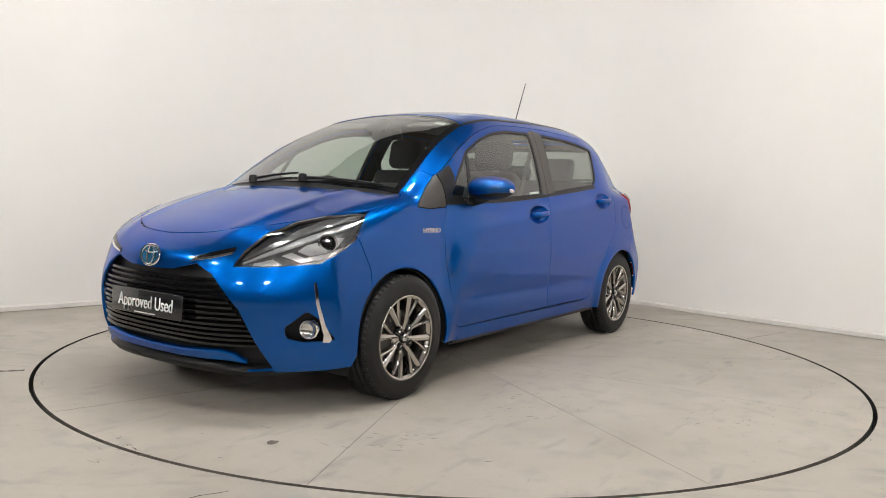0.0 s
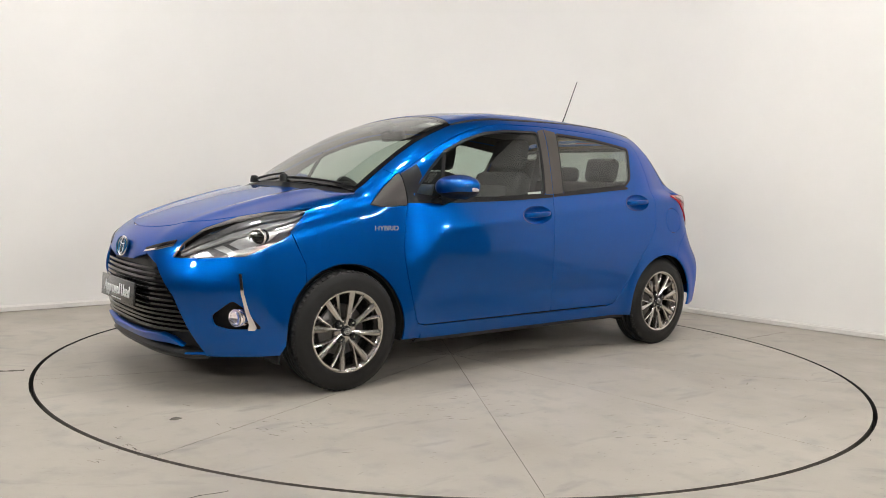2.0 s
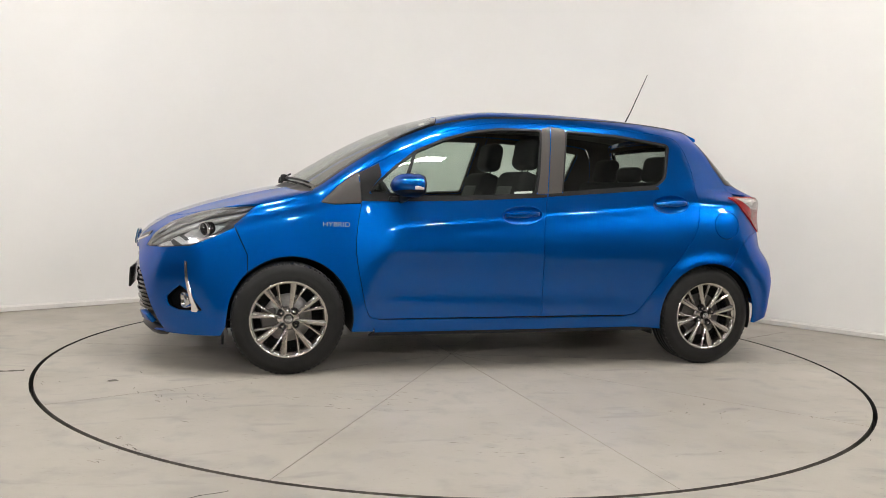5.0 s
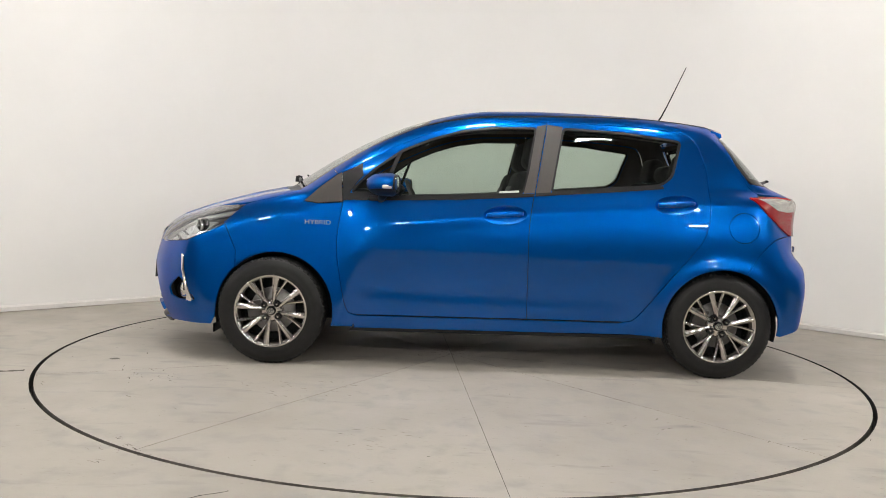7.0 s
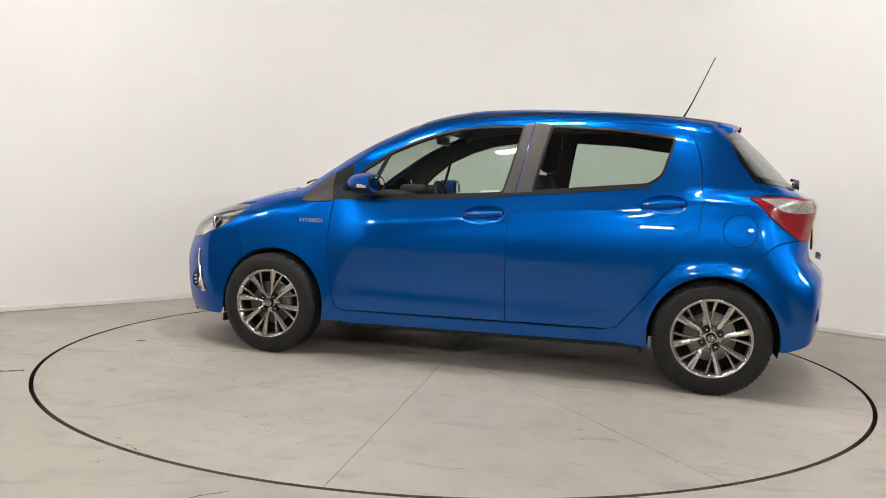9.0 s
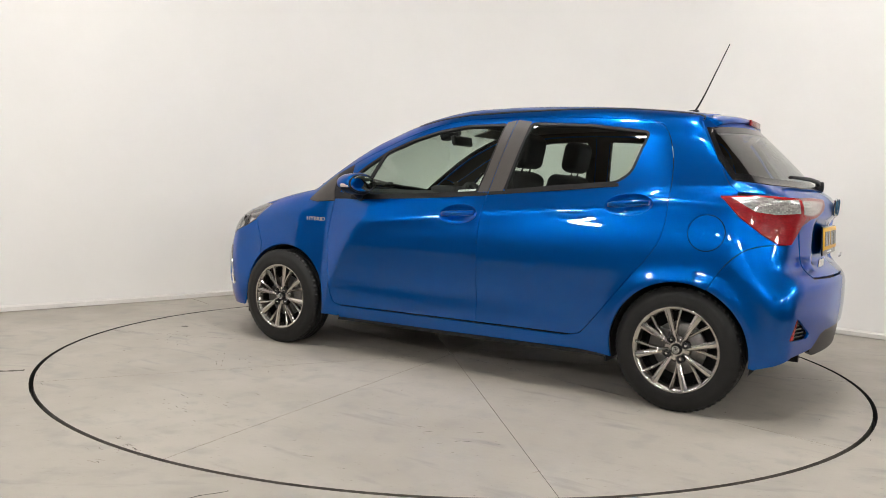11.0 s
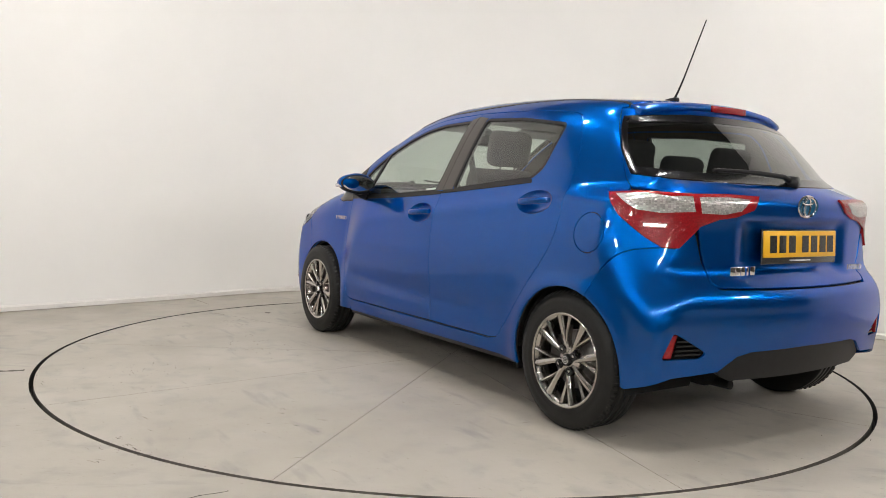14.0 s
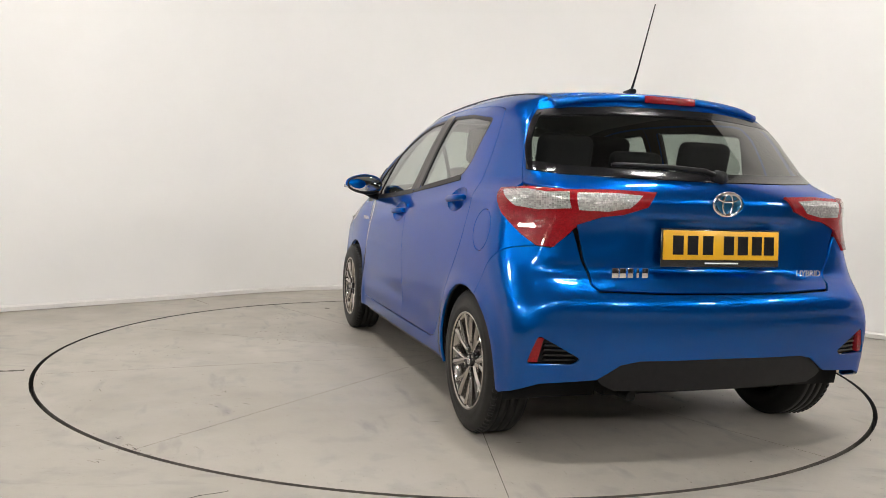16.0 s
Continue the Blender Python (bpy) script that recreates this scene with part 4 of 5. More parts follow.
def build_rear(seam_q):
    # tailgate
    edge = [(-1.24, 1.395), (-1.30, 1.30), (-1.375, 1.17), (-1.425, 1.08), (-1.47, 1.045)]
    side = on_side(edge, "R")
    gate = ([(0.0, 1.405)] + on_face([(0.3, 1.402), (0.46, 1.395)], "R") + spline(side, 4).tolist() + on_face([(0.605, 1.022), (0.594, 0.95), (0.586, 0.89), (0.555, 0.76), (0.535, 0.68), (0.515, 0.660), (0.3, 0.655), (0.0, 0.654)], "R"))
    glass = ([(0.0, 1.378)] + on_face([(0.25, 1.378), (0.45, 1.366)], "R") + on_side([(-1.275, 1.355), (-1.36, 1.20), (-1.435, 1.10)], "R") + on_face([(0.57, 1.083), (0.35, 1.075), (0.0, 1.070)], "R"))
    G = mirrored(glass)
    gl_in = [tuple(q) for q in inset(dense(G, 0.03), 0.035)]
    tg = skin("tailgate", mirrored(gate), "R", PAINT, car, holes=[G])
    skin("window_frit", G, "R", GLOSS_BLACK, tg, holes=[gl_in], off=0.001, gap=0.001, label="black edge band of the rear window")
    skin("tailgate_trim", mirrored(gate), "R", TRIM, tg, holes=[G], off=-0.03, thick=0.0, label="dark tailgate lining")
    g = skin("rear_window", gl_in, "R", REAR_GLASS, tg, off=0.0, thick=0.0, gap=-0.003, label="dark-tinted rear window")
    g.visible_shadow = False
    # spoiler: overhanging slab that carries on the roof line
    bm = bmesh.new()
    prof = [(-1.275, 0.0), (-1.35, 0.001), (-1.382, -0.006), (-1.387, -0.020), (-1.375, -0.032), (-1.30, -0.045), (-1.26, -0.06)]
    rows = []
    for k in range(25):
        y = -0.50 + k / 24
        pull = 0.07 * (abs(y) / 0.5) ** 2.2
        zc = float(SCREEN(-1.27)) - 0.03 * (y / 0.5) ** 2 - 0.012 * ease((abs(y) - 0.36) / 0.14)
        rows.append([bm.verts.new((x + pull * (1 if x < -1.29 else 0.3), y, zc + z + 0.15 * (x + 1.27))) for x, z in prof])
    for a, b in zip(rows, rows[1:]):
        for k in range(len(prof)):
            j = (k + 1) % len(prof)
            bm.faces.new((a[k], a[j], b[j], b[k])).smooth = True
    bm.faces.new(rows[0])
    bm.faces.new(rows[-1])
    bmesh.ops.recalc_face_normals(bm, faces=bm.faces)
    sp = part("spoiler", bm, PAINT, tg)
    part("brake_light", box(0.012, 0.245, 0.031, pose(-1.387, 0, 1.415), 0.004), RED_LENS, tg, "red high-level brake light")
    # bumper
    top = on_face([(0.0, 0.650), (0.3, 0.650), (0.515, 0.655), (0.54, 0.68), (0.562, 0.76), (0.592, 0.86), (0.60, 0.872)], "R") + on_side([(-1.69, 0.808)], "R")
    half = top + spline(on_side(seam_q, "R"), 4).tolist() + on_side(arc(ARCH_R, 113, 187, 20)[1:], "R") + on_side([(-1.60, 0.248), (-1.68, 0.272)], "R") + on_face([(0.72, 0.310), (0.515, 0.328), (0.43, 0.385), (0.36, 0.40), (0.0, 0.405)], "R")
    vent = rounded(on_face([(0.585, 0.407), (0.735, 0.490), (0.770, 0.388), (0.61, 0.389)], "R"), 0.012)
    bumper = skin("rear_bumper", mirrored(half), "R", PAINT, car, holes=[vent, [(-a, b) for a, b in vent]])
    skin("valance", mirrored(on_face([(0.0, 0.415), (0.37, 0.41), (0.44, 0.388), (0.505, 0.332), (0.51, 0.322), (0.49, 0.302), (0.44, 0.280), (0.0, 0.277)], "R")), "R", BLACK, bumper, off=-0.012, thick=0.03, label="black plastic lower insert")
    for s in (False, True):
        pocket = skin("vent_pocket", rounded(on_face([(0.57, 0.405), (0.735, 0.505), (0.79, 0.38), (0.61, 0.378)], "R"), 0.01), "R", BLACK, bumper, off=-0.03, thick=0.0, mirror=s, label="black dummy vent")
        for z in (0.40, 0.418, 0.436, 0.454):
            skin("vent_rib", on_face([(0.60, z - 0.003), (0.715, z - 0.003), (0.71, z + 0.004), (0.60, z + 0.004)], "R"), "R", GLOSS_BLACK, pocket, off=-0.012, thick=0.02, gap=0, mirror=s)
        skin("reflector", on_face([(0.718, 0.482), (0.748, 0.482), (0.767, 0.392), (0.735, 0.392)], "R"), "R", RED_LENS, bumper, off=-0.004, thick=0.02, gap=0.0, res=0.012, mirror=s, label="red reflector")
        # tail lamps: an outer one on the body and an inner one on the tailgate
        stop, sbot, low = (-1.715, 0.603, 1.02), (-1.73, 0.592, 0.89), (-1.69, 0.656, 0.808)
        o3 = on_side([(-1.402, 1.018)], "R") + fan([(-1.56, 0.70, 1.027), stop, sbot, low], "R") + on_side([(-1.655, 0.81), (-1.60, 0.845), (-1.50, 0.925)], "R")
        outer = skin("tail_lamp", o3, "R", RED_LENS, car, off=0.010, thick=0.03, gap=0.002, res=0.014, mirror=s, label="red and clear wedge-shaped tail lamp")
        w3 = fan([(-1.445, 0.745, 1.008), (-1.56, 0.70, 1.014), (-1.70, 0.607, 1.008), (-1.71, 0.60, 0.955), (-1.62, 0.68, 0.945), (-1.535, 0.72, 0.955)], "R")
        skin("clear_lens", w3, "R", WHITE_LENS, outer, off=0.0125, thick=0.004, gap=0.0, res=0.014, mirror=s, label="clear ribbed lens")
        i3 = on_face([(0.590, 0.893), (0.599, 1.02), (0.45, 1.024), (0.285, 1.02), (0.33, 0.965), (0.42, 0.935), (0.50, 0.925)], "R")
        inner = skin("tailgate_lamp", i3, "R", RED_LENS, tg, off=0.010, thick=0.02, gap=0.002, res=0.014, mirror=s, label="red and clear lamp on the tailgate")
        w4 = on_face([(0.585, 0.95), (0.59, 1.005), (0.45, 1.008), (0.35, 1.003), (0.40, 0.962), (0.48, 0.948)], "R")
        skin("clear_lens", w4, "R", WHITE_LENS, inner, off=0.0125, thick=0.004, gap=0.0, res=0.014, mirror=s, label="clear ribbed lens")
    build_badge(Matrix.Translation((-1.808, 0, 0.988)) @ Matrix.Rotation(radians(-3), 4, "Y") @ Matrix.Rotation(radians(-90), 4, "Z"), 0.062, 0.043)
    # yellow plate
    tilt = pose(-1.789, 0, 0.83, 0, 3, 0)
    pl = part("number_plate", box(0.008, 0.52, 0.111, tilt, 0.003), YELLOW, tg, "yellow number plate with dark bars")
    part("plate_holder", box(0.008, 0.535, 0.145, tilt @ pose(0.006, 0, -0.010), 0.004), PLATE_BLACK, pl, "black plate holder")
    for y in (-0.215, -0.145, -0.072, 0.03, 0.10, 0.17, 0.232):
        part("plate_bar", box(0.002, 0.046, 0.072, tilt @ pose(-0.0046, -y * 0.92, 0.0), 0.0), PLATE_BLACK, pl)
    part("print_bar", box(0.002, 0.15, 0.006, tilt @ pose(0.001, 0, -0.068)), WHITE_MARK, pl)
    # script badges
    m = Matrix.Translation((-1.806, -0.40, 0.725)) @ Matrix.Rotation(radians(-90), 4, "Z") @ Matrix.Rotation(radians(90), 4, "X")
    lettering("HYBRID", 0.034, 0.115, m, SILVER_PAINT, tg, "script")
    for k, w in enumerate((0.026, 0.026, 0.022, 0.010, 0.024)):
        part("model_bar", box(0.006, w, 0.036, pose(-1.800, 0.462 - 0.031 * k, 0.725, 0, 0, -9), 0.002), CHROME, tg)
    # wiper
    wp = part("rear_wiper", tube([(-1.715, -0.02, 1.092), (-1.722, 0.05, 1.112), (-1.702, 0.2, 1.122), (-1.645, 0.38, 1.126), (-1.640, 0.41, 1.124)], 0.013, 10, 0.55), BLACK, tg, "black rear wiper")
    part("wiper_hub", lathe([(0.0, 0.02), (0.025, 0.016), (0.03, -0.02)], 20, Matrix.Translation((-1.725, -0.02, 1.09)) @ Matrix.Rotation(radians(90), 4, "Z")), BLACK, wp)


doors_front, doors_rear = build_body()


# ---- wheels ----
def wheel_meshes():
    """The meshes of one wheel, its axle along y and its face to +y."""
    tread = []
    for k, y in enumerate((0.058, 0.024, -0.010, -0.044)):
        tread += [(0.2970, y + 0.004), (0.2970, y - 0.022), (0.2895, y - 0.024), (0.2895, y - 0.030)]
    prof = [(0.192, 0.074), (0.2025, 0.084), (0.206, 0.0885), (0.208, 0.0885), (0.225, 0.0935), (0.227, 0.0928), (0.250, 0.0935), (0.268, 0.090), (0.270, 0.0885), (0.282, 0.084), (0.291, 0.074), (0.2955, 0.064)]
    prof += tread[:-2] + [(0.2955, -0.068), (0.286, -0.082), (0.25, -0.0925), (0.205, -0.088), (0.192, -0.078)]
    tyre = lathe(prof, 96)
    # shoulder blocks of the tread
    blocks = []
    for k in range(64):
        m = Matrix.Rotation(2 * math.pi * k / 64, 4, "Y") @ pose(0.2925, 0.066, 0, 0, 0, 28)
        blocks.append(box(0.010, 0.022, 0.017, m, 0.002, 1))
    tyre = merged(tyre, *blocks)
    barrel = lathe([(0.194, 0.086), (0.2015, 0.0905), (0.2055, 0.0885), (0.2045, 0.080), (0.191, 0.078), (0.186, 0.064), (0.180, 0.05), (0.172, -0.05), (0.188, -0.08)], 80)
    arms = []
    for k in range(8):
        base = math.radians(22.5 + 45 * k)
        # a broad blade, and a thin one that forks off it
        blade = ((0.034, -2.0, 0.022, 0.062), (0.07, -4.5, 0.024, 0.069), (0.12, -7.5, 0.027, 0.075), (0.197, -9.0, 0.037, 0.081))
        fork = ((0.062, -1.5, 0.008, 0.060), (0.09, 2.0, 0.011, 0.069), (0.13, 6.0, 0.014, 0.074), (0.197, 10.5, 0.020, 0.080))
        for stations in (blade, fork):
            rows = []
            for r, turn, w, y in stations:
                a = base + radians(turn)
                c, n = np.array((math.cos(a), math.sin(a))) * r, np.array((-math.sin(a), math.cos(a)))
                rows.append([(c + n * w * u, y + h) for u, h in ((-0.5, -0.026), (-0.5, -0.004), (-0.1, 0.004), (0.3, 0.001), (0.5, -0.006), (0.5, -0.026))])
            bm = bmesh.new()
            V = [[bm.verts.new((p[0], y, p[1])) for p, y in row] for row in rows]
            for a, b in zip(V, V[1:]):
                for j in range(5):
                    bm.faces.new((a[j], a[j + 1], b[j + 1], b[j]))
            bmesh.ops.recalc_face_normals(bm, faces=bm.faces)
            if k == 0:
                arms.append(bm)
            else:
                bm.free()
    plate = lathe([(0.0, 0.060), (0.030, 0.062), (0.050, 0.060), (0.062, 0.054), (0.064, 0.03)], 48)
    rim = merged(barrel, plate)
    cap = lathe([(0.0, 0.077), (0.018, 0.076), (0.025, 0.072), (0.028, 0.058)], 32)
    mark = merged(*[lathe([(r, 0.0775), (r + 0.003, 0.0785), (r + 0.004, 0.075)], 24) for r in (0.006, 0.014)])
    nut = merged(lathe([(0.0, 0.079), (0.006, 0.079), (0.0075, 0.074), (0.0075, 0.055)], 6))
    well = lathe([(0.0085, 0.070), (0.0125, 0.0775), (0.0185, 0.0765), (0.0195, 0.05)], 20)
    disc = lathe([(0.055, 0.02), (0.125, 0.02), (0.127, 0.016), (0.127, 0.0), (0.06, 0.0)], 60)
    hub = lathe([(0.0, 0.05), (0.06, 0.045), (0.065, 0.0)], 32)
    caliper = prism([(0.06, -0.065), (0.135, -0.055), (0.142, 0.0), (0.135, 0.055), (0.06, 0.065)], 0.05, pose(0, -0.012, 0), 0.008)
    back = lathe([(0.0, -0.02), (0.182, -0.025)], 40)

    def mesh(bm, name, mat):
        me = bpy.data.meshes.new(name)
        bm.to_mesh(me)
        bm.free()
        me.materials.append(mat)
        return me
    return dict(rim=mesh(rim, "rim", ALLOY), tyre=mesh(tyre, "tyre", RUBBER), spoke=mesh(merged(*arms), "spoke", ALLOY), cap=mesh(cap, "hub_cap", GLOSS_BLACK), mark=mesh(mark, "cap_ring", CHROME), nut=mesh(nut, "nut", ALLOY), well=mesh(well, "nut_well", GLOSS_BLACK),
                disc=mesh(disc, "disc", STEEL), hub=mesh(hub, "hub", ALLOY_DARK), caliper=mesh(caliper, "caliper", ALLOY_DARK), back=mesh(back, "back", LINER))


WM = wheel_meshes()


def build_wheel(x, s, turn):
    w = part("wheel", WM["rim"], None, car, "grey multi-spoke alloy wheel with a black tyre")
    w.matrix_basis = pose(x, s * 0.7425, HUB_Z, 0, turn, 0 if s > 0 else 180)
    for name, key, label in (("tyre", "tyre", "black rubber tyre"), ("hub_cap", "cap", "dark hub cap"), ("cap_ring", "mark", ""), ("brake_disc", "disc", "steel brake disc"), ("hub", "hub", ""),
                             ("caliper", "caliper", ""), ("wheel_back", "back", "")):
        part(name, WM[key], None, w, label)
    for k in range(8):
        part("spoke", WM["spoke"], None, w).matrix_basis = Matrix.Rotation(radians(45 * k), 4, "Y")
    for k in range(4):
        n = part("wheel_nut", WM["nut"], None, w)
        part("nut_well", WM["well"], None, w).matrix_basis = Matrix.Rotation(radians(45 + 90 * k), 4, "Y") @ pose(0.050, -0.001, 0)
        n.matrix_basis = Matrix.Rotation(radians(45 + 90 * k), 4, "Y") @ pose(0.050, -0.001, 0)


for axle, turn in ((AXLE_F, 6), (AXLE_R, -17)):
    for s in (1, -1):
        build_wheel(axle, s, turn)


def build_wells():
    """Black liners of the wheel housings, the floor pan and the black sheets that shade the gaps of bumpers and lamps.
    """
    for cx, cz, r in (ARCH_F, ARCH_R):
        for s in (1, -1):
            bm = bmesh.new()
            rings = []
            for y in (0.40, 0.795):
                rings.append([bm.verts.new((cx + (r + 0.006) * math.cos(a), s * y, cz + (r + 0.006) * math.sin(a))) for a in [radians(-14 + 208 * k / 32) for k in range(33)]])
            for k in range(32):
                bm.faces.new((rings[0][k], rings[0][k + 1], rings[1][k + 1], rings[1][k])).smooth = True
            bm.faces.new(rings[0])
            part("wheel_housing", bm, LINER, car, "black wheel housing")
    part("floor_pan", box(1.70, 1.50, 0.06, pose(-0.02, 0, 0.25)), LINER, car, "black floor pan")
    part("boot_well", box(0.80, 0.80, 0.06, pose(-1.25, 0, 0.26)), LINER, car, "black boot well")
    part("engine_undertray", box(0.74, 0.80, 0.06, pose(1.2, 0, 0.23)), LINER, car, "black engine undertray")
    part("front_undertray", box(0.4, 0.9, 0.04, pose(1.66, 0, 0.21)), LINER, car, "black front undertray")
    part("rear_crossmember", box(0.14, 0.9, 0.08, pose(-1.62, 0, 0.37)), LINER, car, "black rear crossmember")
    part("firewall", box(0.05, 1.3, 0.62, pose(0.88, 0, 0.55)), LINER, car, "black firewall")
    part("rear_bulkhead", box(0.05, 0.8, 0.5, pose(-0.9, 0, 0.45)), LINER, car, "black bulkhead under the rear seat")
    part("boot_floor", box(0.75, 1.0, 0.04, pose(-1.33, 0, 0.64)), DASH, car, "dark boot floor")
    part("exhaust", tube([(-0.9, 0.3, 0.22), (-1.5, 0.32, 0.235), (-1.72, 0.32, 0.24)], 0.020), LINER, car, "dark exhaust pipe")
    for s in (1, -1):
        part("mud_flap", box(0.012, 0.15, 0.08, pose(-0.90, s * 0.72, 0.225, 0, 8, 0), 0.004), BLACK, car, "short black air deflector")
        part("front_deflector", box(0.012, 0.16, 0.05, pose(1.59, s * 0.68, 0.18), 0.004), BLACK, car, "short black air deflector")
    # added black sheets that put shade behind the gaps of bumpers and tail lamps
    skin("bumper_gap_shade", mirrored(on_face([(0.0, 0.78), (0.3, 0.75), (0.5, 0.68), (0.70, 0.60), (0.74, 0.25), (0.5, 0.18), (0.0, 0.18)], "F")), "F", LINER, car, off=-0.075, thick=0.0, label="black sheet behind the bumper, added to shade the gaps")
    skin("tail_gap_shade", mirrored(on_face([(0.0, 0.9), (0.4, 0.9), (0.6, 0.82), (0.72, 0.60), (0.74, 0.37), (0.5, 0.36), (0.42, 0.295), (0.0, 0.29)], "R")), "R", LINER, car, off=-0.05, thick=0.0, label="black sheet behind the bumper, added to shade the gaps")
    for h in (False, True):
        skin("lamp_gap_shade", fan([(-1.40, 0.75, 1.03), (-1.715, 0.603, 1.03), (-1.73, 0.592, 0.87), (-1.69, 0.656, 0.79), (-1.50, 0.745, 0.92)], "R"), "R", LINER, car, off=-0.02, thick=0.0, gap=-0.01, mirror=h)


build_wells()


# ---- outer fittings ----
def side_point(x, z, out=0.0):
    p = lift([(x, z)], "S")
    n = steep(p)
    return p[0] + n[0] * out, n[0]


def build_handles():
    for door, (cx, cz) in ((doors_front, HANDLES[0]), (doors_rear, HANDLES[1])):
        t = radians(HTILT)

        def bowl(uv):
            p, q = uv[:, 0] - cx, uv[:, 1] - cz
            u, v = p * math.cos(t) + q * math.sin(t), -p * math.sin(t) + q * math.cos(t)
            return -0.024 * np.clip(1 - ((u / 0.119) ** 2 + (v / 0.053) ** 2), 0, 1) ** 0.6
        for k in (0, 1):
            s = -1 if k else 1
            skin("handle_recess", ellipse((cx, cz), HTILT, 0.119, 0.053), "S", PAINT, door[k], gap=-0.0005, thick=0.0, res=0.009, mirror=bool(k), dent=bowl)
            bm = bmesh.new()
            rows = []
            for i in range(21):
                u = -1 + 2 * i / 20
                x, z = cx - 0.102 * u * math.cos(t), cz - 0.102 * u * math.sin(t) + 0.004
                p, n = side_point(x, z)
                outw = 0.026 * (1 - abs(u) ** 3.5) + 0.002
                h = 0.0155 * (1 - 0.25 * abs(u) ** 3)
                rows.append([bm.verts.new((p[0], s * (p[1] + outw + 0.010 * math.cos(a)), p[2] + h * math.sin(a))) for a in [2 * math.pi * j / 12 for j in range(12)]])
            for a, b in zip(rows, rows[1:]):
                for j in range(12):
                    bm.faces.new((a[j], a[(j + 1) % 12], b[(j + 1) % 12], b[j])).smooth = True
            bm.faces.new(rows[0])
            bm.faces.new(rows[-1])
            bmesh.ops.recalc_face_normals(bm, faces=bm.faces)
            part("door_handle", bm, PAINT, door[k])


def build_mirrors():
    for k, door in enumerate(doors_front):
        s = -1 if k else 1

        def shell(z0, z1, grow):
            bm = bmesh.new()
            rows = []
            n, m = 28, 14
            for i in range(m + 1):
                v = z0 + (z1 - z0) * i / m
                lat = math.asin(max(-1, min(1, v)))
                row = []
                for j in range(n):
                    a = 2 * math.pi * j / n
                    cx, cy = math.cos(a), math.sin(a)
                    r = math.cos(lat) ** 0.62 if math.cos(lat) > 0 else 0
                    x = r * math.copysign(abs(cx) ** 0.8, cx)
                    y = r * math.copysign(abs(cy) ** 0.75, cy)
                    x = x * (0.135 if x > 0 else 0.038)
                    row.append(bm.verts.new((0.600 + x * grow, s * (0.888 + y * 0.118 * grow - 0.02 * (x > 0) * x / 0.1), 1.024 + v * 0.065 * grow * (1 - 0.30 * max(y, 0)) + 0.004 * y)))
                rows.append(row)
            for a, b in zip(rows, rows[1:]):
                for j in range(n):
                    bm.faces.new((a[j], a[(j + 1) % n], b[(j + 1) % n], b[j])).smooth = True
            bm.faces.new(rows[0])
            bm.faces.new(rows[-1])
            bmesh.ops.recalc_face_normals(bm, faces=bm.faces)
            return bm
        mr = part("door_mirror", shell(-0.55, 0.995, 1.0), PAINT, door, "blue door mirror on a black foot")
        part("lower_shell", shell(-0.99, -0.50, 0.985), BLACK, mr, "black lower shell")
        part("foot", merged(tube([(0.66, s * 0.775, 0.945), (0.645, s * 0.83, 0.962), (0.63, s * 0.88, 0.985)], 0.024, 12, 0.9), box(0.10, 0.03, 0.03, pose(0.68, s * 0.785, 0.947, 0, 0, 0), 0.008)), BLACK, mr, "black mirror foot")
        g = lathe([(0.0, 0.0), (0.9, 0.0), (1.0, -0.02)], 36)
        g.transform(Matrix.Translation((0.5625, s * 0.890, 1.026)) @ Matrix.Rotation(radians(90 - s * 6), 4, "Z") @ Matrix.Diagonal((0.100, 0.15, 0.046, 1)))
        part("mirror_glass", g, MIRROR, mr, "mirror glass")
        ring = lathe([(0.97, 0.0), (1.0, 0.02), (1.06, 0.0), (1.07, -0.06)], 36)
        ring.transform(Matrix.Translation((0.564, s * 0.890, 1.026)) @ Matrix.Rotation(radians(90 - s * 6), 4, "Z") @ Matrix.Diagonal((0.103, 0.15, 0.050, 1)))
        part("glass_surround", ring, BLACK, mr)
        part("indicator", box(0.052, 0.016, 0.020, pose(0.612, s * 0.998, 1.012, 0, 0, s * 14), 0.006), AMBER, mr, "clear side indicator")


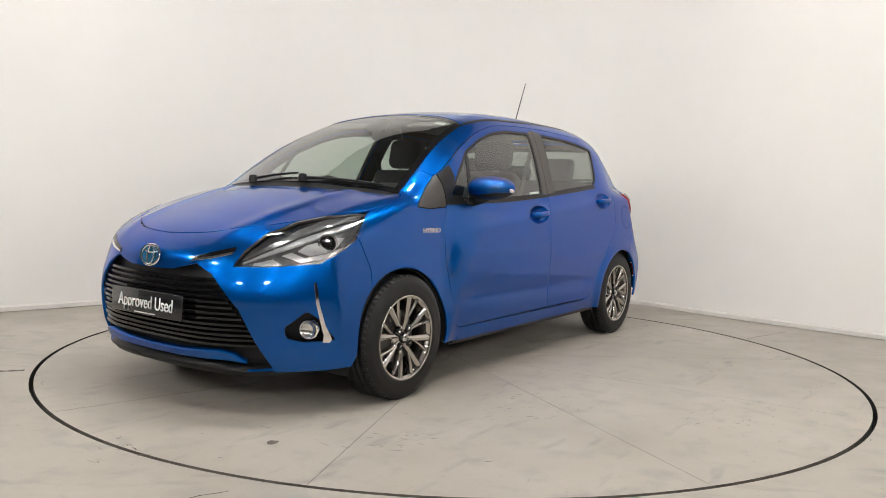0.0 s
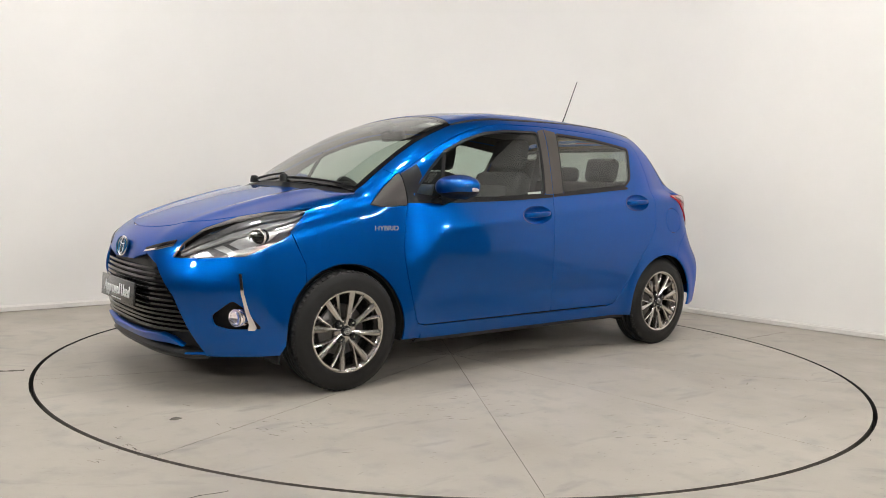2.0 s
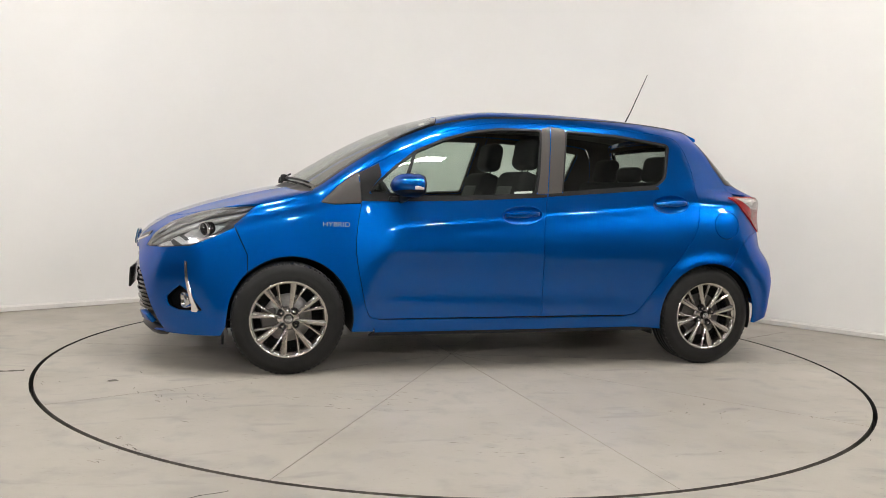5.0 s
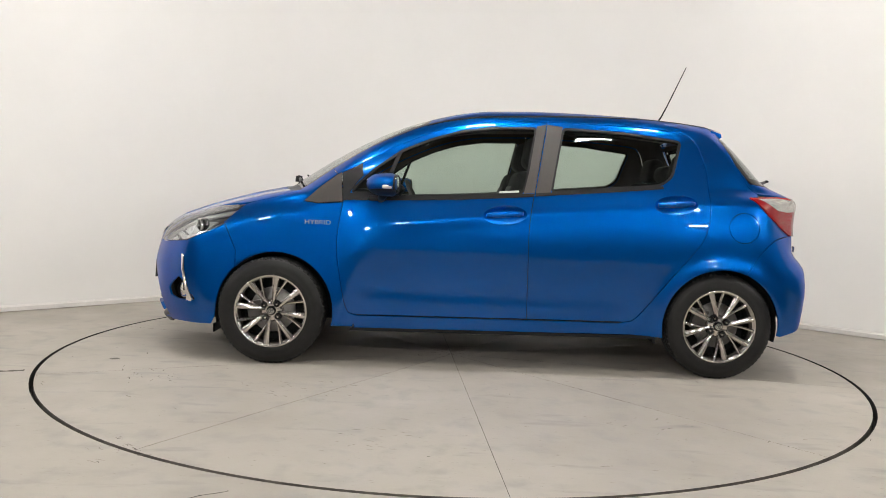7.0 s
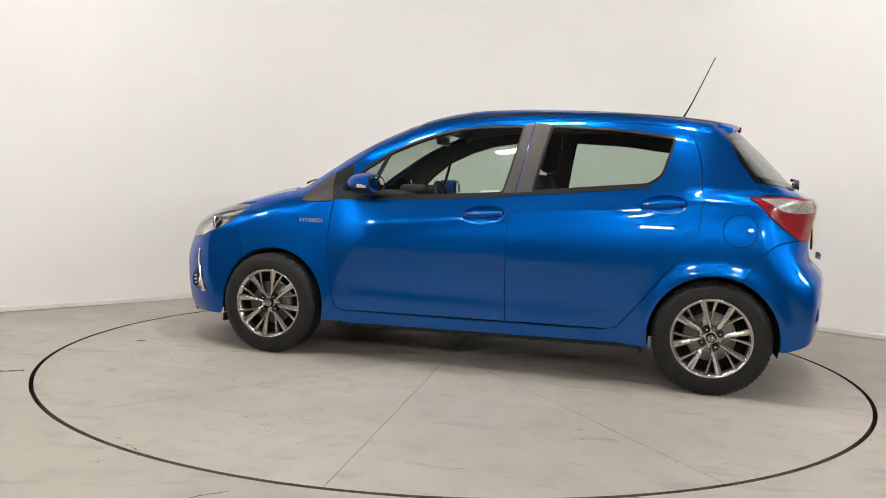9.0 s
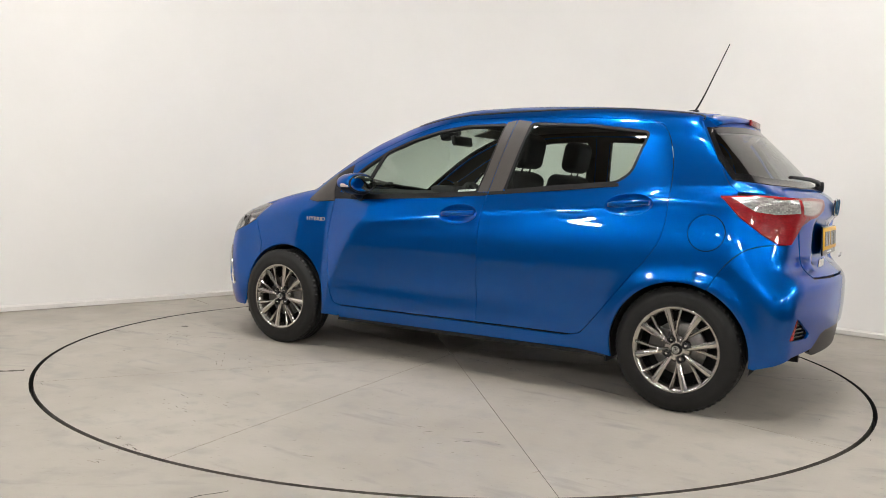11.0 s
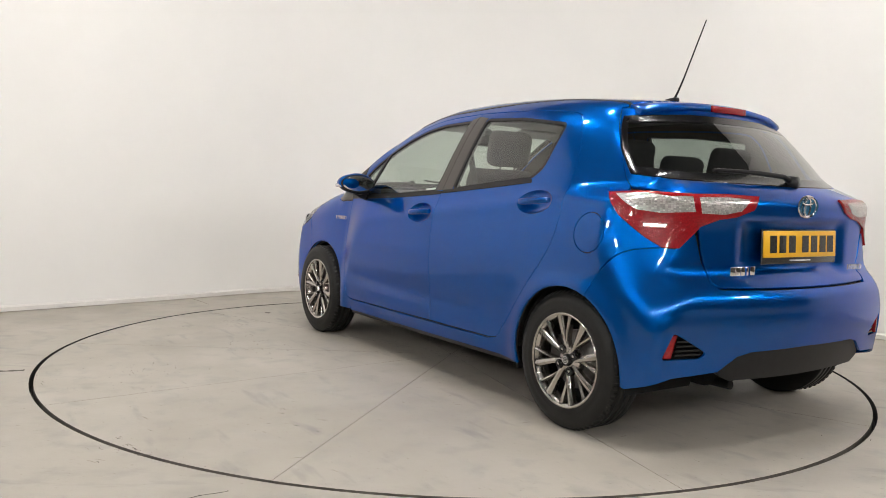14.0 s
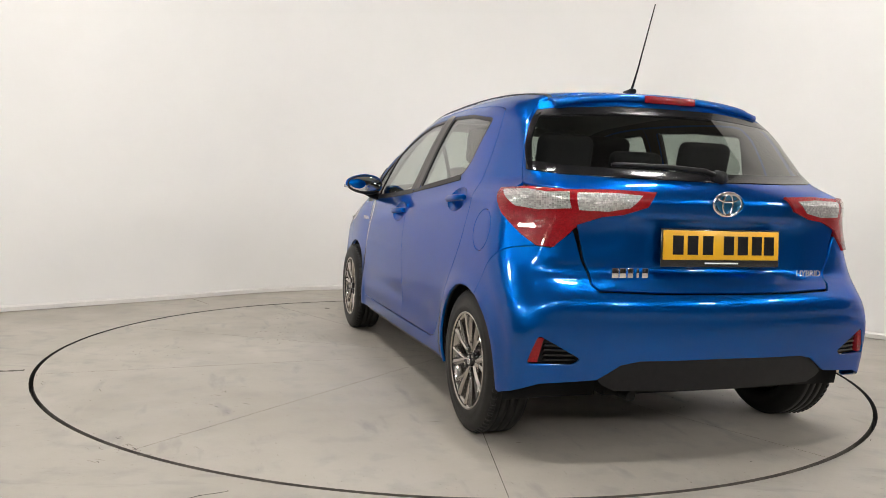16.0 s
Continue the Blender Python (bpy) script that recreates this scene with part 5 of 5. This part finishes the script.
def build_fittings():
    # aerial on the rear of the roof
    an = part("aerial", tube([(-1.062, 0, 1.487), (-1.087, 0, 1.530), (-1.117, 0, 1.59), (-1.232, 0, 1.853)], 0.0065, 8, 0.42), BLACK, car, "thin black whip aerial")
    part("aerial_foot", box(0.07, 0.036, 0.022, pose(-1.052, 0, 1.488, 0, 6, 0), 0.008), BLACK, an)
    # front wipers
    for ya, yb, lift_z in ((0.10, 0.56, 0.0), (-0.30, 0.02, 0.0)):
        pts = []
        for k in range(7):
            y = ya + (yb - ya) * k / 6
            x = 1.235 - 0.19 * y * y - 0.035 * k / 6
            z = lift([(x, y)], "T")[0][2]
            pts.append((x, y, z + 0.016))
        w = part("wiper", tube(pts, 0.008, 8, 0.7), BLACK, car, "black windscreen wiper")
        q = pts[0]
        part("wiper_pivot", lathe([(0.0, 0.022), (0.020, 0.018), (0.024, 0.0), (0.024, -0.02)], 16, Matrix.Translation((q[0] + 0.01, q[1], q[2])) @ Matrix.Rotation(radians(90), 4, "X")), BLACK, w)
    # name badge on the wing
    p, n = side_point(1.01, 0.80, 0.003)
    m = Matrix.Translation(p) @ Matrix.Rotation(radians(180), 4, "Z") @ Matrix.Rotation(radians(90), 4, "X")
    lettering("HYBRID", 0.034, 0.145, m, SILVER_PAINT, car, "wing_badge")
    # stickers inside the glass
    skin("windscreen_sticker", [(0.46, 0.385), (0.46, 0.455), (0.495, 0.46), (0.495, 0.39)], "T", STICKER, car, off=-0.008, thick=0.0, gap=0.0, label="small white paper sticker")
    skin("window_sticker", [(0.0, 1.0), (-0.11, 1.008), (-0.112, 1.022), (-0.002, 1.014)], "S", STICKER, car, off=-0.012, thick=0.0, gap=0.0, label="small pale window label")


build_handles()
build_mirrors()
build_fittings()


# ---- cabin ----
def cushion(sx, sy, sz, m, r=0.05, bulge=0.02):
    """A padded block with soft edges and a slight crown."""
    bm = box(sx, sy, sz, Matrix(), r, 4)
    for v in bm.verts:
        u, w = v.co.y / (sy / 2), v.co.z / (sz / 2)
        v.co.x *= 1 + bulge / sx * 2 * (1 - u * u) * (1 - w * w)
    bm.transform(m)
    return bm


def build_cabin():
    for s in (1, -1):
        seat = part("front_seat", cushion(0.50, 0.48, 0.16, pose(0.22, s * 0.36, 0.52, 0, -8, 0)), FABRIC, car, "dark fabric front seat with a headrest")
        part("seat_base", box(0.46, 0.44, 0.18, pose(0.2, s * 0.36, 0.36), 0.02), TRIM, seat)
        part("backrest", merged(cushion(0.14, 0.44, 0.62, pose(-0.10, s * 0.36, 0.83, 0, -17, 0), 0.05, 0.02)), FABRIC, seat)
        part("backrest_panel", cushion(0.06, 0.26, 0.40, pose(-0.052, s * 0.36, 0.85, 0, -17, 0), 0.02), GREY_FABRIC, seat, "grey centre panel")
        for d in (-0.05, 0.05):
            part("headrest_post", tube([(-0.205, s * 0.36 + d, 1.10), (-0.225, s * 0.36 + d, 1.20)], 0.006, 8), CHROME, seat)
        part("headrest", cushion(0.10, 0.27, 0.20, pose(-0.225, s * 0.36, 1.245, 0, -10, 0), 0.045, 0.02), FABRIC, seat)
    bench = part("rear_seat", cushion(0.48, 1.22, 0.18, pose(-0.72, 0, 0.54, 0, -8, 0)), FABRIC, car, "dark fabric rear bench with three headrests")
    part("bench_back", cushion(0.14, 1.22, 0.56, pose(-1.02, 0, 0.83, 0, -20, 0), 0.05), FABRIC, bench)
    for y, h in ((0.36, 0.17), (0.0, 0.11), (-0.36, 0.17)):
        part("headrest", cushion(0.09, 0.26, h, pose(-1.135, y, 1.10 + h / 2, 0, -12, 0), 0.04, 0.015), FABRIC, bench)
    part("parcel_shelf", box(0.34, 1.04, 0.02, pose(-1.34, 0, 0.985), 0.006), DASH, car, "dark parcel shelf")
    dash = part("dashboard", prism([(0.62, 0.62), (0.60, 0.90), (0.66, 0.975), (0.80, 1.0), (1.05, 0.995), (1.14, 0.97), (1.10, 0.60)], 1.36, pose(0, -0.68, 0), 0.025), DASH, car, "black dashboard")
    part("instrument_hood", cushion(0.20, 0.36, 0.08, pose(0.70, -0.36, 1.0), 0.035), DASH, dash)
    part("centre_console", box(0.35, 0.24, 0.45, pose(0.55, 0, 0.62, 0, 15, 0), 0.02), DASH, dash)
    ring = bmesh.new()
    n, k = 40, 8
    rows = []
    for i in range(n):
        t = 2 * math.pi * i / n
        rows.append([ring.verts.new(((0.175 + 0.014 * math.cos(u)) * math.cos(t), (0.175 + 0.014 * math.cos(u)) * math.sin(t), 0.014 * math.sin(u))) for u in [2 * math.pi * j / k for j in range(k)]])
    for i in range(n):
        for j in range(k):
            ring.faces.new((rows[i][j], rows[i][(j + 1) % k], rows[(i + 1) % n][(j + 1) % k], rows[(i + 1) % n][j])).smooth = True
    wheel = merged(ring, box(0.33, 0.05, 0.02, Matrix(), 0.006), box(0.04, 0.17, 0.02, pose(0, -0.085, 0), 0.006), cushion(0.13, 0.12, 0.05, Matrix(), 0.015))
    wheel.transform(Matrix.Translation((0.50, -0.36, 0.90)) @ Matrix.Rotation(radians(-65), 4, "Y") @ Matrix.Rotation(radians(90), 4, "Z"))
    part("steering_wheel", wheel, DASH, car, "black steering wheel")
    mir = part("rear_view_mirror", cushion(0.03, 0.23, 0.065, pose(0.44, 0, 1.33, 0, 12, 0), 0.012), BLACK, car, "black interior mirror")
    part("mirror_stem", tube([(0.46, 0, 1.35), (0.50, 0, 1.40)], 0.012), BLACK, mir)
    part("camera_pod", box(0.12, 0.10, 0.05, pose(0.53, 0.0, 1.375, 0, 24, 0), 0.015), BLACK, mir)
    for s in (1, -1):
        part("sun_visor", box(0.14, 0.36, 0.015, pose(0.36, s * 0.32, 1.395, 0, 14, 0), 0.006), LINING, car, "grey sun visor")
        part("seat_belt", box(0.05, 0.004, 0.50, pose(-0.22, s * 0.575, 1.02, -s * 14, 0, 0)), TRIM, car, "dark seat belt")


build_cabin()


def motions():
    ox, oy = -0.2286, -0.3905
    rows_disc, rows_car = [], []
    for k in range(33):
        t = k * 0.5
        a = turn_at(t)
        c, s = math.cos(radians(a)), math.sin(radians(a))
        rows_disc.append((t, pose(0, 0, 0, 0, 0, a)))
        rows_car.append((t, pose(ox * c - oy * s, ox * s + oy * c, 0, 0, 0, a)))
    walk(turntable, rows_disc)
    walk(car, rows_car)


motions()
